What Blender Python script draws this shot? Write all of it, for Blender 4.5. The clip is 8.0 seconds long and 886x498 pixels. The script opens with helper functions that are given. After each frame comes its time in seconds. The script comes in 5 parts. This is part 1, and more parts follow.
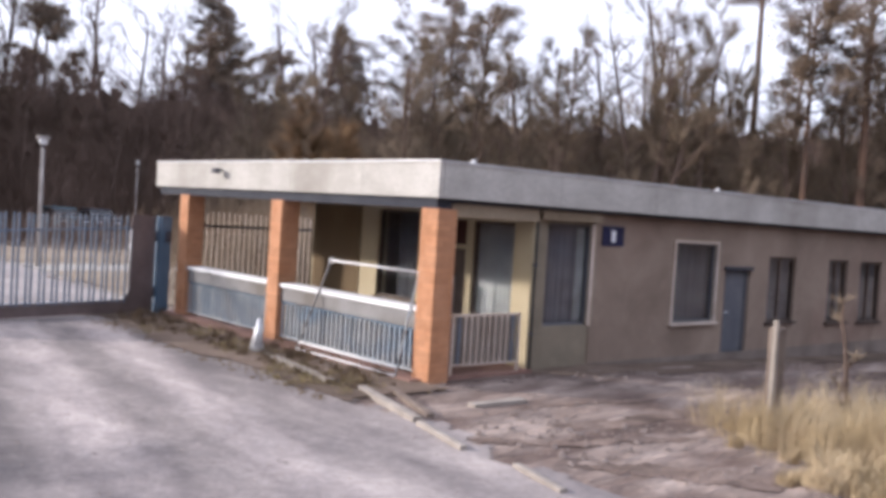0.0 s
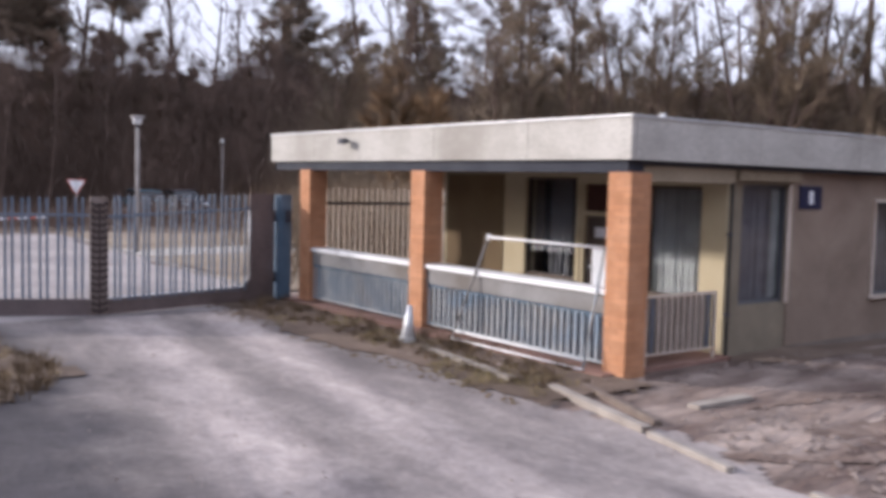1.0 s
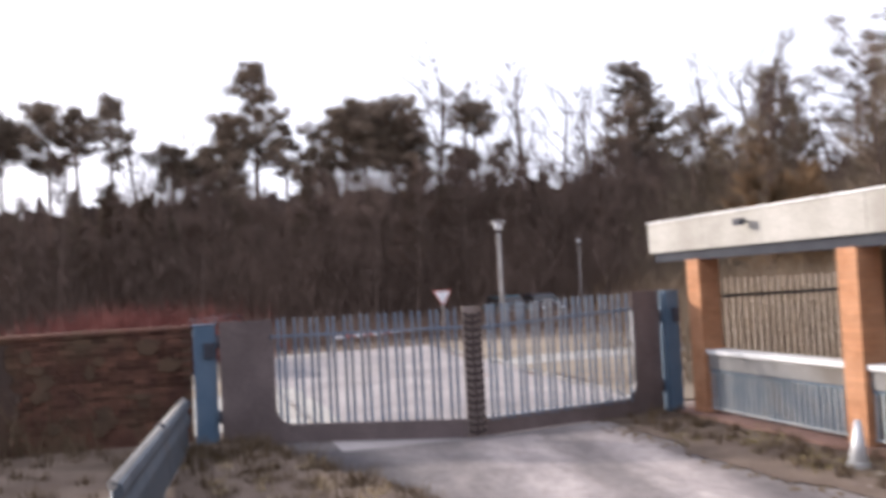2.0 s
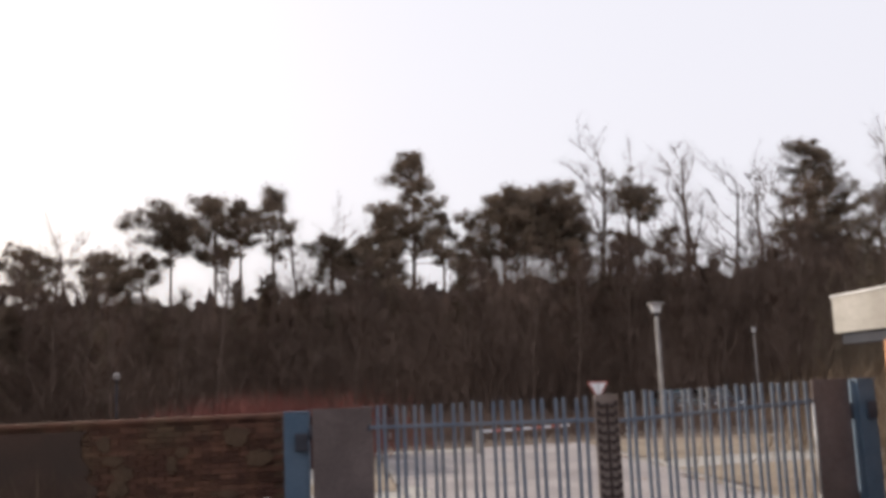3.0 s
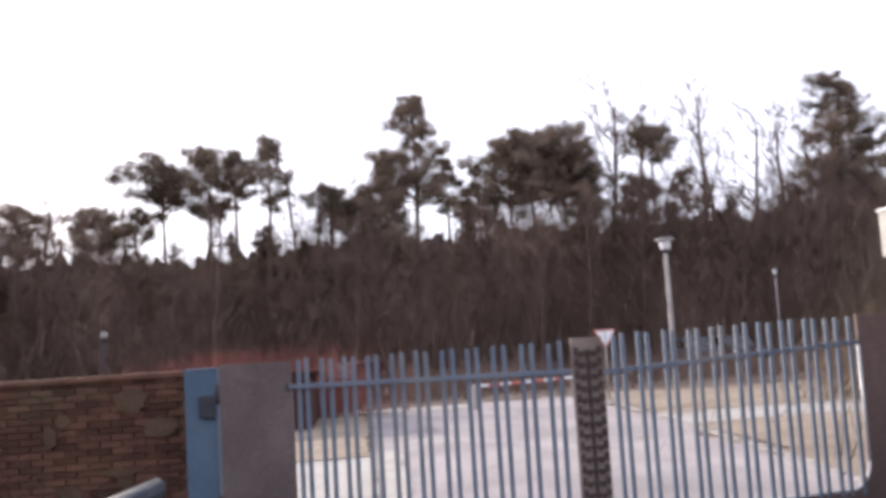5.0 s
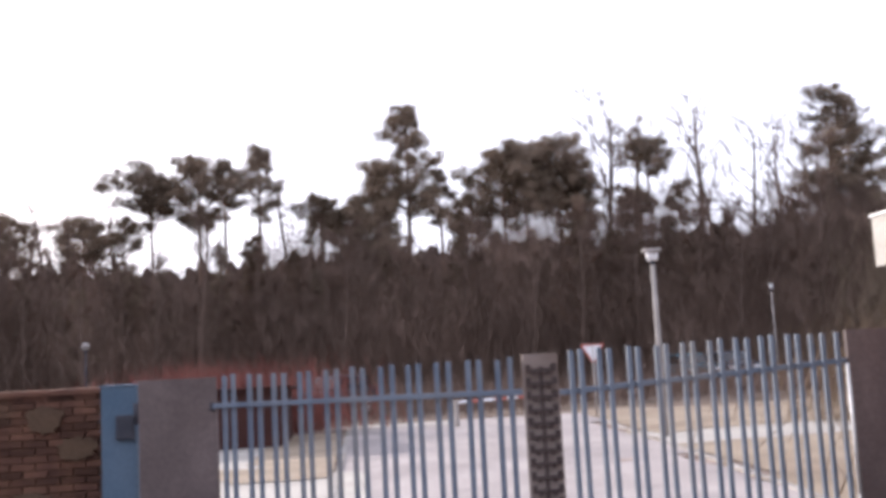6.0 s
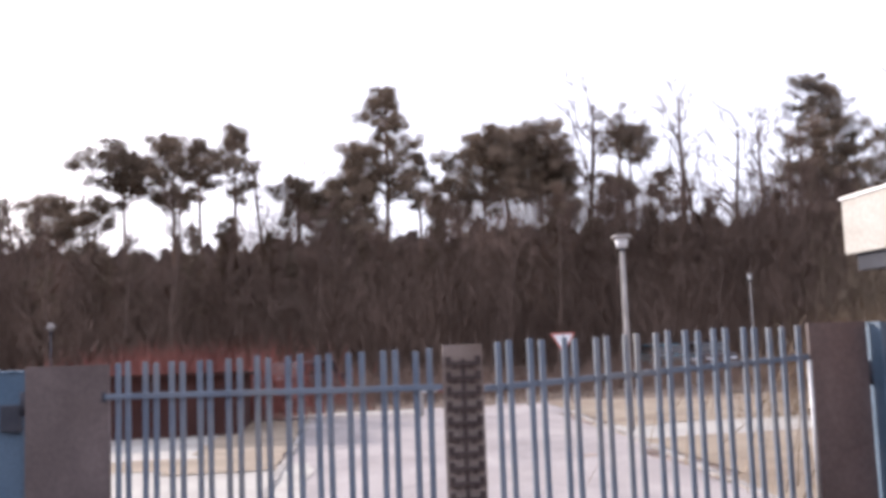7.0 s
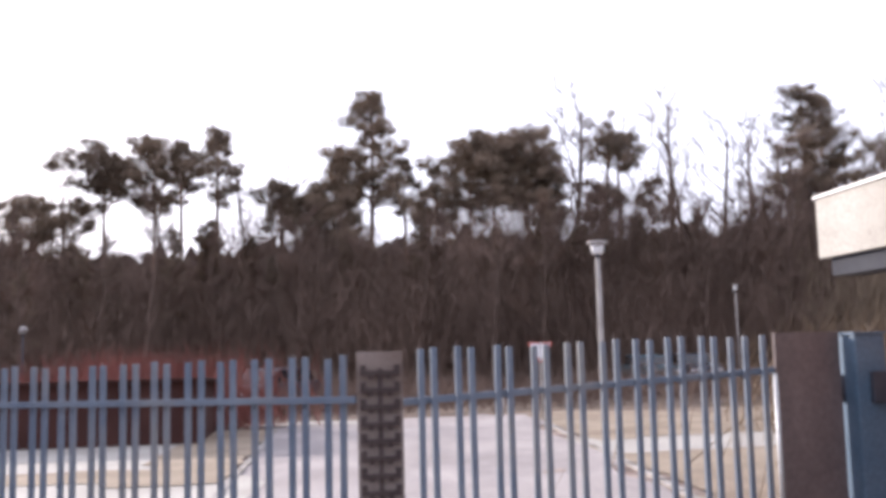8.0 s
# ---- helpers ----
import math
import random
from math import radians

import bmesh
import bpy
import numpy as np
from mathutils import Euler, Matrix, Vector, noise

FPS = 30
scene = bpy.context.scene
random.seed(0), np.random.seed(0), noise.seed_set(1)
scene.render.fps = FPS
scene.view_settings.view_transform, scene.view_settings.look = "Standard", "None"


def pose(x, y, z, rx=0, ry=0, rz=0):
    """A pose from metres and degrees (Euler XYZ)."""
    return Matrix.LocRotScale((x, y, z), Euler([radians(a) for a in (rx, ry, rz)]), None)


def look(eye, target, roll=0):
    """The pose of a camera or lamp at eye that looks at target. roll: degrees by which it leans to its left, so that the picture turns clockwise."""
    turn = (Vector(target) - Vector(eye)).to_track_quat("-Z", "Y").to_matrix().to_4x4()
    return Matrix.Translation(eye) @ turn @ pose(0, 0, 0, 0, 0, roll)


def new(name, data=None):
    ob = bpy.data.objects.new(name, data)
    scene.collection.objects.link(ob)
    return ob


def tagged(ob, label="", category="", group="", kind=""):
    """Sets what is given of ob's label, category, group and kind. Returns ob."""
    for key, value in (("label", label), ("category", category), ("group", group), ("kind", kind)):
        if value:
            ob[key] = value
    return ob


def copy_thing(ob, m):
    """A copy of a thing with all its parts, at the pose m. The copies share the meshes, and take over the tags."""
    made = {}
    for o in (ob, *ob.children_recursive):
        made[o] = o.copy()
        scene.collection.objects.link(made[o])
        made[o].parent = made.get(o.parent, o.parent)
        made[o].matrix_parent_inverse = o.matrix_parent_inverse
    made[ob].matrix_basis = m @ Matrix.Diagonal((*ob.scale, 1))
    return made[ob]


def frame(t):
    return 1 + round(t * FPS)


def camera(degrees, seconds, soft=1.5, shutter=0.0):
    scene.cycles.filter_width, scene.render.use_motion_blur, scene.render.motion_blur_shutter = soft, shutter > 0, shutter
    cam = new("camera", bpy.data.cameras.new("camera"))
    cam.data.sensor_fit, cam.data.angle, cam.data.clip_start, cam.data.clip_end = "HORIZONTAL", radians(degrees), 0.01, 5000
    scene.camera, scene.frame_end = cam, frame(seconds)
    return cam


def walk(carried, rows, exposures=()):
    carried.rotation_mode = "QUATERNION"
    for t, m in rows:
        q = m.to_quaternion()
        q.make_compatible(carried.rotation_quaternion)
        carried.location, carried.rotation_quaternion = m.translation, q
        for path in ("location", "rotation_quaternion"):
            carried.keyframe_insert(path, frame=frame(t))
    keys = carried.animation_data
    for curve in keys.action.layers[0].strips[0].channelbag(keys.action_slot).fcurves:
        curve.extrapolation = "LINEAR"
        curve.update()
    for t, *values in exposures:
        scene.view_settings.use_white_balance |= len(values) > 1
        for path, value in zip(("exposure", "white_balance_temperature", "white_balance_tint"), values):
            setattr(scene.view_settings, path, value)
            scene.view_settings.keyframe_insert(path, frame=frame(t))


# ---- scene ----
cam = camera(50.0, 8.0, soft=4.2, shutter=0.3)
PATH = [
    (0, (0.676, -1.315, 2.414), (1.98, 0.2, 2.343), 3.6),
    (0.5, (0.831, -0.112, 2.405), (2.091, 1.435, 2.266), 3.3),
    (1, (0.769, 1.146, 2.329), (1.964, 2.743, 2.189), 1.4),
    (1.3, (0.785, 1.7, 2.34), (1.853, 3.388, 2.239), -0.2),
    (1.5, (0.814, 2.056, 2.352), (1.756, 3.819, 2.296), -2.2),
    (1.8, (1.026, 2.793, 2.308), (1.726, 4.666, 2.326), -2.5),
    (2, (1.243, 3.285, 2.297), (1.795, 5.206, 2.373), -3.0),
    (3.5, (2.772, 6.191, 2.022), (2.953, 8.158, 2.34), -2.1),
    (4.2, (3.047, 7.13, 1.988), (3.227, 9.113, 2.178), -3.0),
    (5.5, (3.8, 8.601, 1.995), (3.969, 10.582, 2.206), -3.6),
    (6, (4.089, 9.032, 1.982), (4.26, 11.012, 2.207), -3.1),
    (6.5, (4.411, 9.508, 2.004), (4.594, 11.488, 2.224), -2.6),
    (7, (4.697, 9.868, 1.988), (4.895, 11.849, 2.183), -2.2),
    (7.5, (4.992, 10.253, 1.951), (5.202, 12.233, 2.144), -1.9),
    (8, (5.259, 10.62, 1.964), (5.473, 12.597, 2.176), -1.5),
]
EXPOSURES = [(0.0, 0.1, 5600, 16), (0.5, 0.04, 5580, 16), (1.0, -0.1, 5550, 17), (2.0, 0.18, 5780, 15), (3.3, -0.5, 6300, 13), (3.6, -0.46, 6300, 13), (4.2, -0.18, 5950, 15), (5.4, 0.36, 5780, 17), (8.0, 0.36, 5750, 18)]
walk(cam, [(t, look(eye, target, roll)) for t, eye, target, roll in PATH], EXPOSURES)

# ---- light ----
SUN_AZ, SUN_EL = -44.0, 19.0  # degrees clockwise from +y, degrees above the horizon
world = bpy.data.worlds.new("sky")
scene.world = world
world.use_nodes = True
wn = world.node_tree
wn.nodes.clear()
w_out = wn.nodes.new("ShaderNodeOutputWorld")
w_bg = wn.nodes.new("ShaderNodeBackground")
w_sky = wn.nodes.new("ShaderNodeTexSky")
w_sky.sky_type = "NISHITA"
w_sky.sun_disc = False
w_sky.sun_elevation = radians(SUN_EL)
w_sky.sun_rotation = radians(SUN_AZ)
w_sky.air_density = 1.0
w_sky.dust_density = 9.0
w_sky.ozone_density = 1.0
w_bg.inputs["Strength"].default_value = 0.135
# thin bright cloud over the whole sky
w_veil = wn.nodes.new("ShaderNodeMix")
w_veil.data_type = "RGBA"
w_veil.inputs["Factor"].default_value = 0.68
w_veil.inputs[7].default_value = (12.0, 11.7, 11.9, 1)
wn.links.new(w_sky.outputs[0], w_veil.inputs[6])
wn.links.new(w_veil.outputs[2], w_bg.inputs[0])
wn.links.new(w_bg.outputs[0], w_out.inputs[0])

sun = new("sun", bpy.data.lights.new("sun", "SUN"))
sun.data.energy = 5.0
sun.data.angle = radians(3.0)
sun.data.color = (1.0, 0.86, 0.68)
s_dir = Vector((math.sin(radians(SUN_AZ)) * math.cos(radians(SUN_EL)), math.cos(radians(SUN_AZ)) * math.cos(radians(SUN_EL)), math.sin(radians(SUN_EL))))
sun.matrix_world = look(s_dir * 60, (0, 0, 0))


# ---- materials ----
def mat(name, c1, c2, scale=2.0, fine=40.0, rough=0.85, bump=0.2, metal=0.0, stain=None, spread=0.0, streak=False, along=None, soft=(0.52, 0.68), turn=0.0, lump=0.0):
    """Two colours mixed by a broad noise, a fine grain over it, a bump, and a darker stain of its own shape."""
    m = bpy.data.materials.new(name)
    m.use_nodes = True
    t = m.node_tree
    b = t.nodes["Principled BSDF"]
    g = t.nodes.new("ShaderNodeNewGeometry")
    mp = t.nodes.new("ShaderNodeMapping")
    mp.inputs["Scale"].default_value = along if along else ((1, 1, 0.18) if streak else (1, 1, 1))
    rt = t.nodes.new("ShaderNodeMapping")
    rt.inputs["Rotation"].default_value = (0, 0, radians(turn))
    t.links.new(g.outputs["Position"], rt.inputs["Vector"])
    t.links.new(rt.outputs[0], mp.inputs["Vector"])
    n1 = t.nodes.new("ShaderNodeTexNoise")
    n1.inputs["Scale"].default_value = scale
    n1.inputs["Detail"].default_value = 5
    n2 = t.nodes.new("ShaderNodeTexNoise")
    n2.inputs["Scale"].default_value = fine
    n2.inputs["Detail"].default_value = 3
    t.links.new(mp.outputs[0], n1.inputs["Vector"])
    t.links.new(g.outputs["Position"], n2.inputs["Vector"])
    r1 = t.nodes.new("ShaderNodeValToRGB")
    r1.color_ramp.elements[0].position, r1.color_ramp.elements[1].position = 0.35, 0.65
    r1.color_ramp.elements[0].color, r1.color_ramp.elements[1].color = (*c1, 1), (*c2, 1)
    t.links.new(n1.outputs["Fac"], r1.inputs["Fac"])
    col = r1.outputs[0]
    mx = t.nodes.new("ShaderNodeMix")
    mx.data_type, mx.blend_type = "RGBA", "MULTIPLY"
    mx.inputs["Factor"].default_value = 0.3
    r2 = t.nodes.new("ShaderNodeValToRGB")
    r2.color_ramp.elements[0].position, r2.color_ramp.elements[1].position = 0.3, 0.7
    r2.color_ramp.elements[0].color, r2.color_ramp.elements[1].color = (0.45, 0.45, 0.45, 1), (1.25, 1.25, 1.25, 1)
    t.links.new(n2.outputs["Fac"], r2.inputs["Fac"])
    t.links.new(col, mx.inputs[6])
    t.links.new(r2.outputs[0], mx.inputs[7])
    col = mx.outputs[2]
    if stain:
        n3 = t.nodes.new("ShaderNodeTexNoise")
        n3.inputs["Scale"].default_value = scale * (0.55 if along else 0.37)
        n3.inputs["Detail"].default_value = 6
        t.links.new(mp.outputs[0], n3.inputs["Vector"])
        r3 = t.nodes.new("ShaderNodeValToRGB")
        r3.color_ramp.elements[0].position, r3.color_ramp.elements[1].position = soft
        t.links.new(n3.outputs["Fac"], r3.inputs["Fac"])
        m3 = t.nodes.new("ShaderNodeMix")
        m3.data_type = "RGBA"
        t.links.new(r3.outputs[0], m3.inputs["Factor"])
        t.links.new(col, m3.inputs[6])
        m3.inputs[7].default_value = (*stain, 1)
        col = m3.outputs[2]
    if spread:
        oi = t.nodes.new("ShaderNodeObjectInfo")
        mr = t.nodes.new("ShaderNodeMapRange")
        mr.inputs["To Min"].default_value, mr.inputs["To Max"].default_value = 1 - spread, 1 + spread
        t.links.new(oi.outputs["Random"], mr.inputs["Value"])
        hs = t.nodes.new("ShaderNodeHueSaturation")
        t.links.new(mr.outputs[0], hs.inputs["Value"])
        t.links.new(col, hs.inputs["Color"])
        col = hs.outputs[0]
    t.links.new(col, b.inputs["Base Color"])
    b.inputs["Roughness"].default_value = rough
    b.inputs["Metallic"].default_value = metal
    b.inputs["Specular IOR Level"].default_value = 0.3
    if bump:
        bp = t.nodes.new("ShaderNodeBump")
        bp.inputs["Strength"].default_value = bump
        bp.inputs["Distance"].default_value = 0.02
        t.links.new(n2.outputs["Fac"], bp.inputs["Height"])
        t.links.new(bp.outputs[0], b.inputs["Normal"])
        if lump:
            n4 = t.nodes.new("ShaderNodeTexNoise")
            n4.inputs["Scale"].default_value = 5.0
            n4.inputs["Detail"].default_value = 6
            t.links.new(mp.outputs[0], n4.inputs["Vector"])
            b4 = t.nodes.new("ShaderNodeBump")
            b4.inputs["Strength"].default_value = 1.0
            b4.inputs["Distance"].default_value = lump
            t.links.new(n4.outputs["Fac"], b4.inputs["Height"])
            t.links.new(b4.outputs[0], bp.inputs["Normal"])
    return m


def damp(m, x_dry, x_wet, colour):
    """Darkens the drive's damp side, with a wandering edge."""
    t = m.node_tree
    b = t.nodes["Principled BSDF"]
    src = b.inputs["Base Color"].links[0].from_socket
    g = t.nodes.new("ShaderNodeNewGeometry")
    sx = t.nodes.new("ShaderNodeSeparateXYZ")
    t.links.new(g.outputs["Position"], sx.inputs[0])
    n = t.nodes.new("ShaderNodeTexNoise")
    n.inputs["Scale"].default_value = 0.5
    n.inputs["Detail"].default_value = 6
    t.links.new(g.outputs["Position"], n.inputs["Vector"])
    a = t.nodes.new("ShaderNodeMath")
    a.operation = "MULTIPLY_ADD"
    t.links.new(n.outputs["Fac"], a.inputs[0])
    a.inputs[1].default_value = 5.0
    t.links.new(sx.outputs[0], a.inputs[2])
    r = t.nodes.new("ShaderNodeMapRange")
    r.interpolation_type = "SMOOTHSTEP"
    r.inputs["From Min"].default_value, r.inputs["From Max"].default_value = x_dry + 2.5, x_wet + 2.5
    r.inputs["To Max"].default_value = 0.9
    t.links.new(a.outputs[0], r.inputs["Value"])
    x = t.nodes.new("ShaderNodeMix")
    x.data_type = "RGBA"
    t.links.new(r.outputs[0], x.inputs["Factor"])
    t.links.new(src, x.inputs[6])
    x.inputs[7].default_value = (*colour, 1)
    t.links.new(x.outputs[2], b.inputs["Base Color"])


def glass(name, tint, rough=0.05):
    m = bpy.data.materials.new(name)
    m.use_nodes = True
    t = m.node_tree
    b = t.nodes["Principled BSDF"]
    b.inputs["Base Color"].default_value = (*tint, 1)
    b.inputs["Roughness"].default_value = rough
    b.inputs["Transmission Weight"].default_value = 1.0
    b.inputs["IOR"].default_value = 1.45
    return m


M = {}
M["fascia"] = mat("fascia_concrete", (0.43, 0.415, 0.380), (0.515, 0.50, 0.466), 1.2, 30, 0.9, 0.15, stain=(0.33, 0.312, 0.28), streak=True)
M["roofing"] = mat("roofing_felt", (0.10, 0.10, 0.10), (0.16, 0.15, 0.14), 1.5, 60, 0.95, 0.3)
M["zinc"] = mat("zinc_edge", (0.55, 0.56, 0.58), (0.68, 0.69, 0.70), 3, 50, 0.5, 0.05, metal=0.3)
# blue-grey boards, darkened so the colour carries the shade under the roof
M["soffit"] = mat("shaded_soffit_board", (0.026, 0.029, 0.042), (0.042, 0.046, 0.060), 2, 30, 0.8, 0.1)
M["boxing"] = mat("shutter_box", (0.259, 0.209, 0.144), (0.324, 0.266, 0.194), 1.5, 30, 0.85, 0.1)
M["brick"] = mat("orange_brick", (0.446, 0.219, 0.111), (0.518, 0.275, 0.151), 4, 60, 0.9, 0.4, spread=0.10)
M["mortar"] = mat("mortar", (0.396, 0.204, 0.121), (0.462, 0.253, 0.160), 4, 80, 0.95, 0.4)
M["redbrick"] = mat("old_red_brick", (0.090, 0.045, 0.033), (0.140, 0.070, 0.046), 3, 40, 0.95, 0.5, stain=(0.10, 0.070, 0.044), spread=0.4)
M["redrender"] = mat("stained_red_render", (0.088, 0.052, 0.040), (0.132, 0.078, 0.056), 0.9, 30, 0.97, 0.5, stain=(0.062, 0.046, 0.038), lump=0.015)
M["wallrender"] = mat("crumbling_ochre_render", (0.085, 0.056, 0.038), (0.130, 0.084, 0.054), 2.6, 30, 0.97, 0.6, stain=(0.07, 0.042, 0.032), lump=0.02)
M["oldmortar"] = mat("old_mortar", (0.118, 0.071, 0.050), (0.169, 0.110, 0.071), 3, 60, 0.95, 0.5)
M["olive"] = mat("olive_render", (0.153, 0.110, 0.059), (0.196, 0.144, 0.079), 1.0, 70, 0.95, 0.35, stain=(0.122, 0.086, 0.049))
M["cream"] = mat("cream_paint", (0.435, 0.369, 0.237), (0.488, 0.422, 0.282), 1.5, 50, 0.8, 0.15, stain=(0.382, 0.316, 0.204))
M["plaster"] = mat("rough_plaster", (0.258, 0.205, 0.163), (0.310, 0.248, 0.199), 0.7, 60, 0.95, 0.5, stain=(0.256, 0.184, 0.148))
M["panel"] = mat("panel_render", (0.225, 0.196, 0.150), (0.266, 0.230, 0.176), 1.2, 60, 0.95, 0.3, stain=(0.19, 0.16, 0.117))
M["plinth"] = mat("plinth_concrete", (0.17, 0.14, 0.12), (0.25, 0.21, 0.18), 1.5, 40, 0.95, 0.4)
M["frame"] = mat("old_white_frame", (0.511, 0.426, 0.348), (0.589, 0.511, 0.442), 3, 60, 0.7, 0.1)
M["darkframe"] = mat("dark_frame", (0.06, 0.045, 0.04), (0.10, 0.075, 0.06), 3, 60, 0.7, 0.1)
M["bluedoor"] = mat("blue_grey_door", (0.105, 0.112, 0.130), (0.143, 0.147, 0.163), 2, 40, 0.7, 0.1)
M["curtain"] = mat("net_curtain", (0.375, 0.390, 0.375), (0.510, 0.525, 0.510), 3, 50, 0.95, 0.1)
# grey-blue cloth colour stands in for the sheen on the wide pane
M["greycloth"] = mat("pane_sheen_cloth", (0.165, 0.168, 0.19), (0.235, 0.235, 0.262), 3, 50, 0.95, 0.1)
# dimmer cloth, added to lift black panes as reflected sky would
M["dimcloth"] = mat("dim_pane_sheen_cloth", (0.11, 0.11, 0.12), (0.17, 0.17, 0.18), 2, 50, 0.95, 0.1)
# near-black colour holds the shade of the unlit rooms
M["dark"] = mat("room_shade", (0.035, 0.034, 0.04), (0.06, 0.055, 0.06), 1, 20, 0.95, 0.0)
M["glass"] = glass("window_glass", (0.84, 0.86, 0.88))
M["tile"] = mat("porch_floor", (0.208, 0.120, 0.096), (0.264, 0.160, 0.128), 2, 40, 0.8, 0.2)
M["white"] = mat("white_gloss_paint", (0.741, 0.741, 0.741), (0.817, 0.817, 0.817), 3, 60, 0.5, 0.05)
M["band"] = mat("weathered_concrete_band", (0.224, 0.219, 0.215), (0.268, 0.264, 0.260), 1.5, 40, 0.85, 0.2, stain=(0.150, 0.135, 0.120))
M["bluebar"] = mat("faded_blue_paint", (0.224, 0.284, 0.344), (0.314, 0.366, 0.412), 3, 60, 0.55, 0.1, stain=(0.374, 0.374, 0.351))
M["palebar"] = mat("pale_bar_paint", (0.34, 0.37, 0.39), (0.46, 0.47, 0.47), 3, 60, 0.55, 0.1, stain=(0.25, 0.33, 0.42))
M["bluesheet"] = mat("faded_blue_sheet", (0.070, 0.118, 0.178), (0.105, 0.155, 0.208), 4, 30, 0.7, 0.1, stain=(0.07, 0.07, 0.075))
M["gatebar"] = mat("gate_blue_paint", (0.130, 0.164, 0.220), (0.174, 0.210, 0.264), 3, 60, 0.45, 0.1, stain=(0.215, 0.221, 0.233))
M["gateplate"] = mat("brown_grey_sheet", (0.130, 0.105, 0.103), (0.170, 0.140, 0.137), 1.2, 25, 0.6, 0.1, stain=(0.105, 0.080, 0.073))
M["bluepost"] = mat("blue_post_paint", (0.080, 0.132, 0.195), (0.110, 0.162, 0.225), 2.5, 40, 0.6, 0.1)
M["railsheet"] = mat("weathered_beam_paint", (0.070, 0.085, 0.105), (0.11, 0.122, 0.138), 3, 40, 0.6, 0.15, stain=(0.07, 0.06, 0.055))
M["postplate"] = mat("dull_beige_steel", (0.235, 0.195, 0.175), (0.30, 0.252, 0.228), 2.0, 40, 0.7, 0.15, stain=(0.16, 0.12, 0.10))
M["carglass"] = mat("dark_car_glass", (0.02, 0.022, 0.026), (0.03, 0.032, 0.036), 1, 50, 0.06, 0.0)
# darker, brown-stained copy of the blue sheet; shade between the bars is coloured in
M["gapsheet"] = mat("gap_shade_sheet", (0.045, 0.055, 0.075), (0.075, 0.085, 0.105), 4, 30, 0.75, 0.1, stain=(0.07, 0.05, 0.04))
M["iron"] = mat("dark_iron", (0.035, 0.04, 0.055), (0.07, 0.07, 0.085), 4, 60, 0.7, 0.1)
M["rungs"] = mat("dark_brown_iron", (0.05, 0.035, 0.035), (0.08, 0.06, 0.055), 4, 60, 0.8, 0.1)
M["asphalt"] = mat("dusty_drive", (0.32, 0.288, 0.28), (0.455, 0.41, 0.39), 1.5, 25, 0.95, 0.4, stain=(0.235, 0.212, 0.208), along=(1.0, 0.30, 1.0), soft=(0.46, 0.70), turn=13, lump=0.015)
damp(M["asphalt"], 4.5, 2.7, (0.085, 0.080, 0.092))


def mottle(m, scale, lo, hi, amount, stretch=(1, 1, 1)):
    """Multiplies the base colour by a broken noise of its own."""
    t = m.node_tree
    b = t.nodes["Principled BSDF"]
    src = b.inputs["Base Color"].links[0].from_socket
    g = t.nodes.new("ShaderNodeNewGeometry")
    mp = t.nodes.new("ShaderNodeMapping")
    mp.inputs["Scale"].default_value = stretch
    n = t.nodes.new("ShaderNodeTexNoise")
    n.inputs["Scale"].default_value = scale
    n.inputs["Detail"].default_value = 8
    n.inputs["Roughness"].default_value = 0.68
    n.inputs["Distortion"].default_value = 0.6
    r = t.nodes.new("ShaderNodeValToRGB")
    r.color_ramp.elements[0].position, r.color_ramp.elements[1].position = 0.38, 0.62
    r.color_ramp.elements[0].color, r.color_ramp.elements[1].color = (*lo, 1), (*hi, 1)
    x = t.nodes.new("ShaderNodeMix")
    x.data_type, x.blend_type = "RGBA", "MULTIPLY"
    x.inputs["Factor"].default_value = amount
    t.links.new(g.outputs["Position"], mp.inputs["Vector"])
    t.links.new(mp.outputs[0], n.inputs["Vector"])
    t.links.new(n.outputs["Fac"], r.inputs["Fac"])
    t.links.new(src, x.inputs[6])
    t.links.new(r.outputs[0], x.inputs[7])
    t.links.new(x.outputs[2], b.inputs["Base Color"])


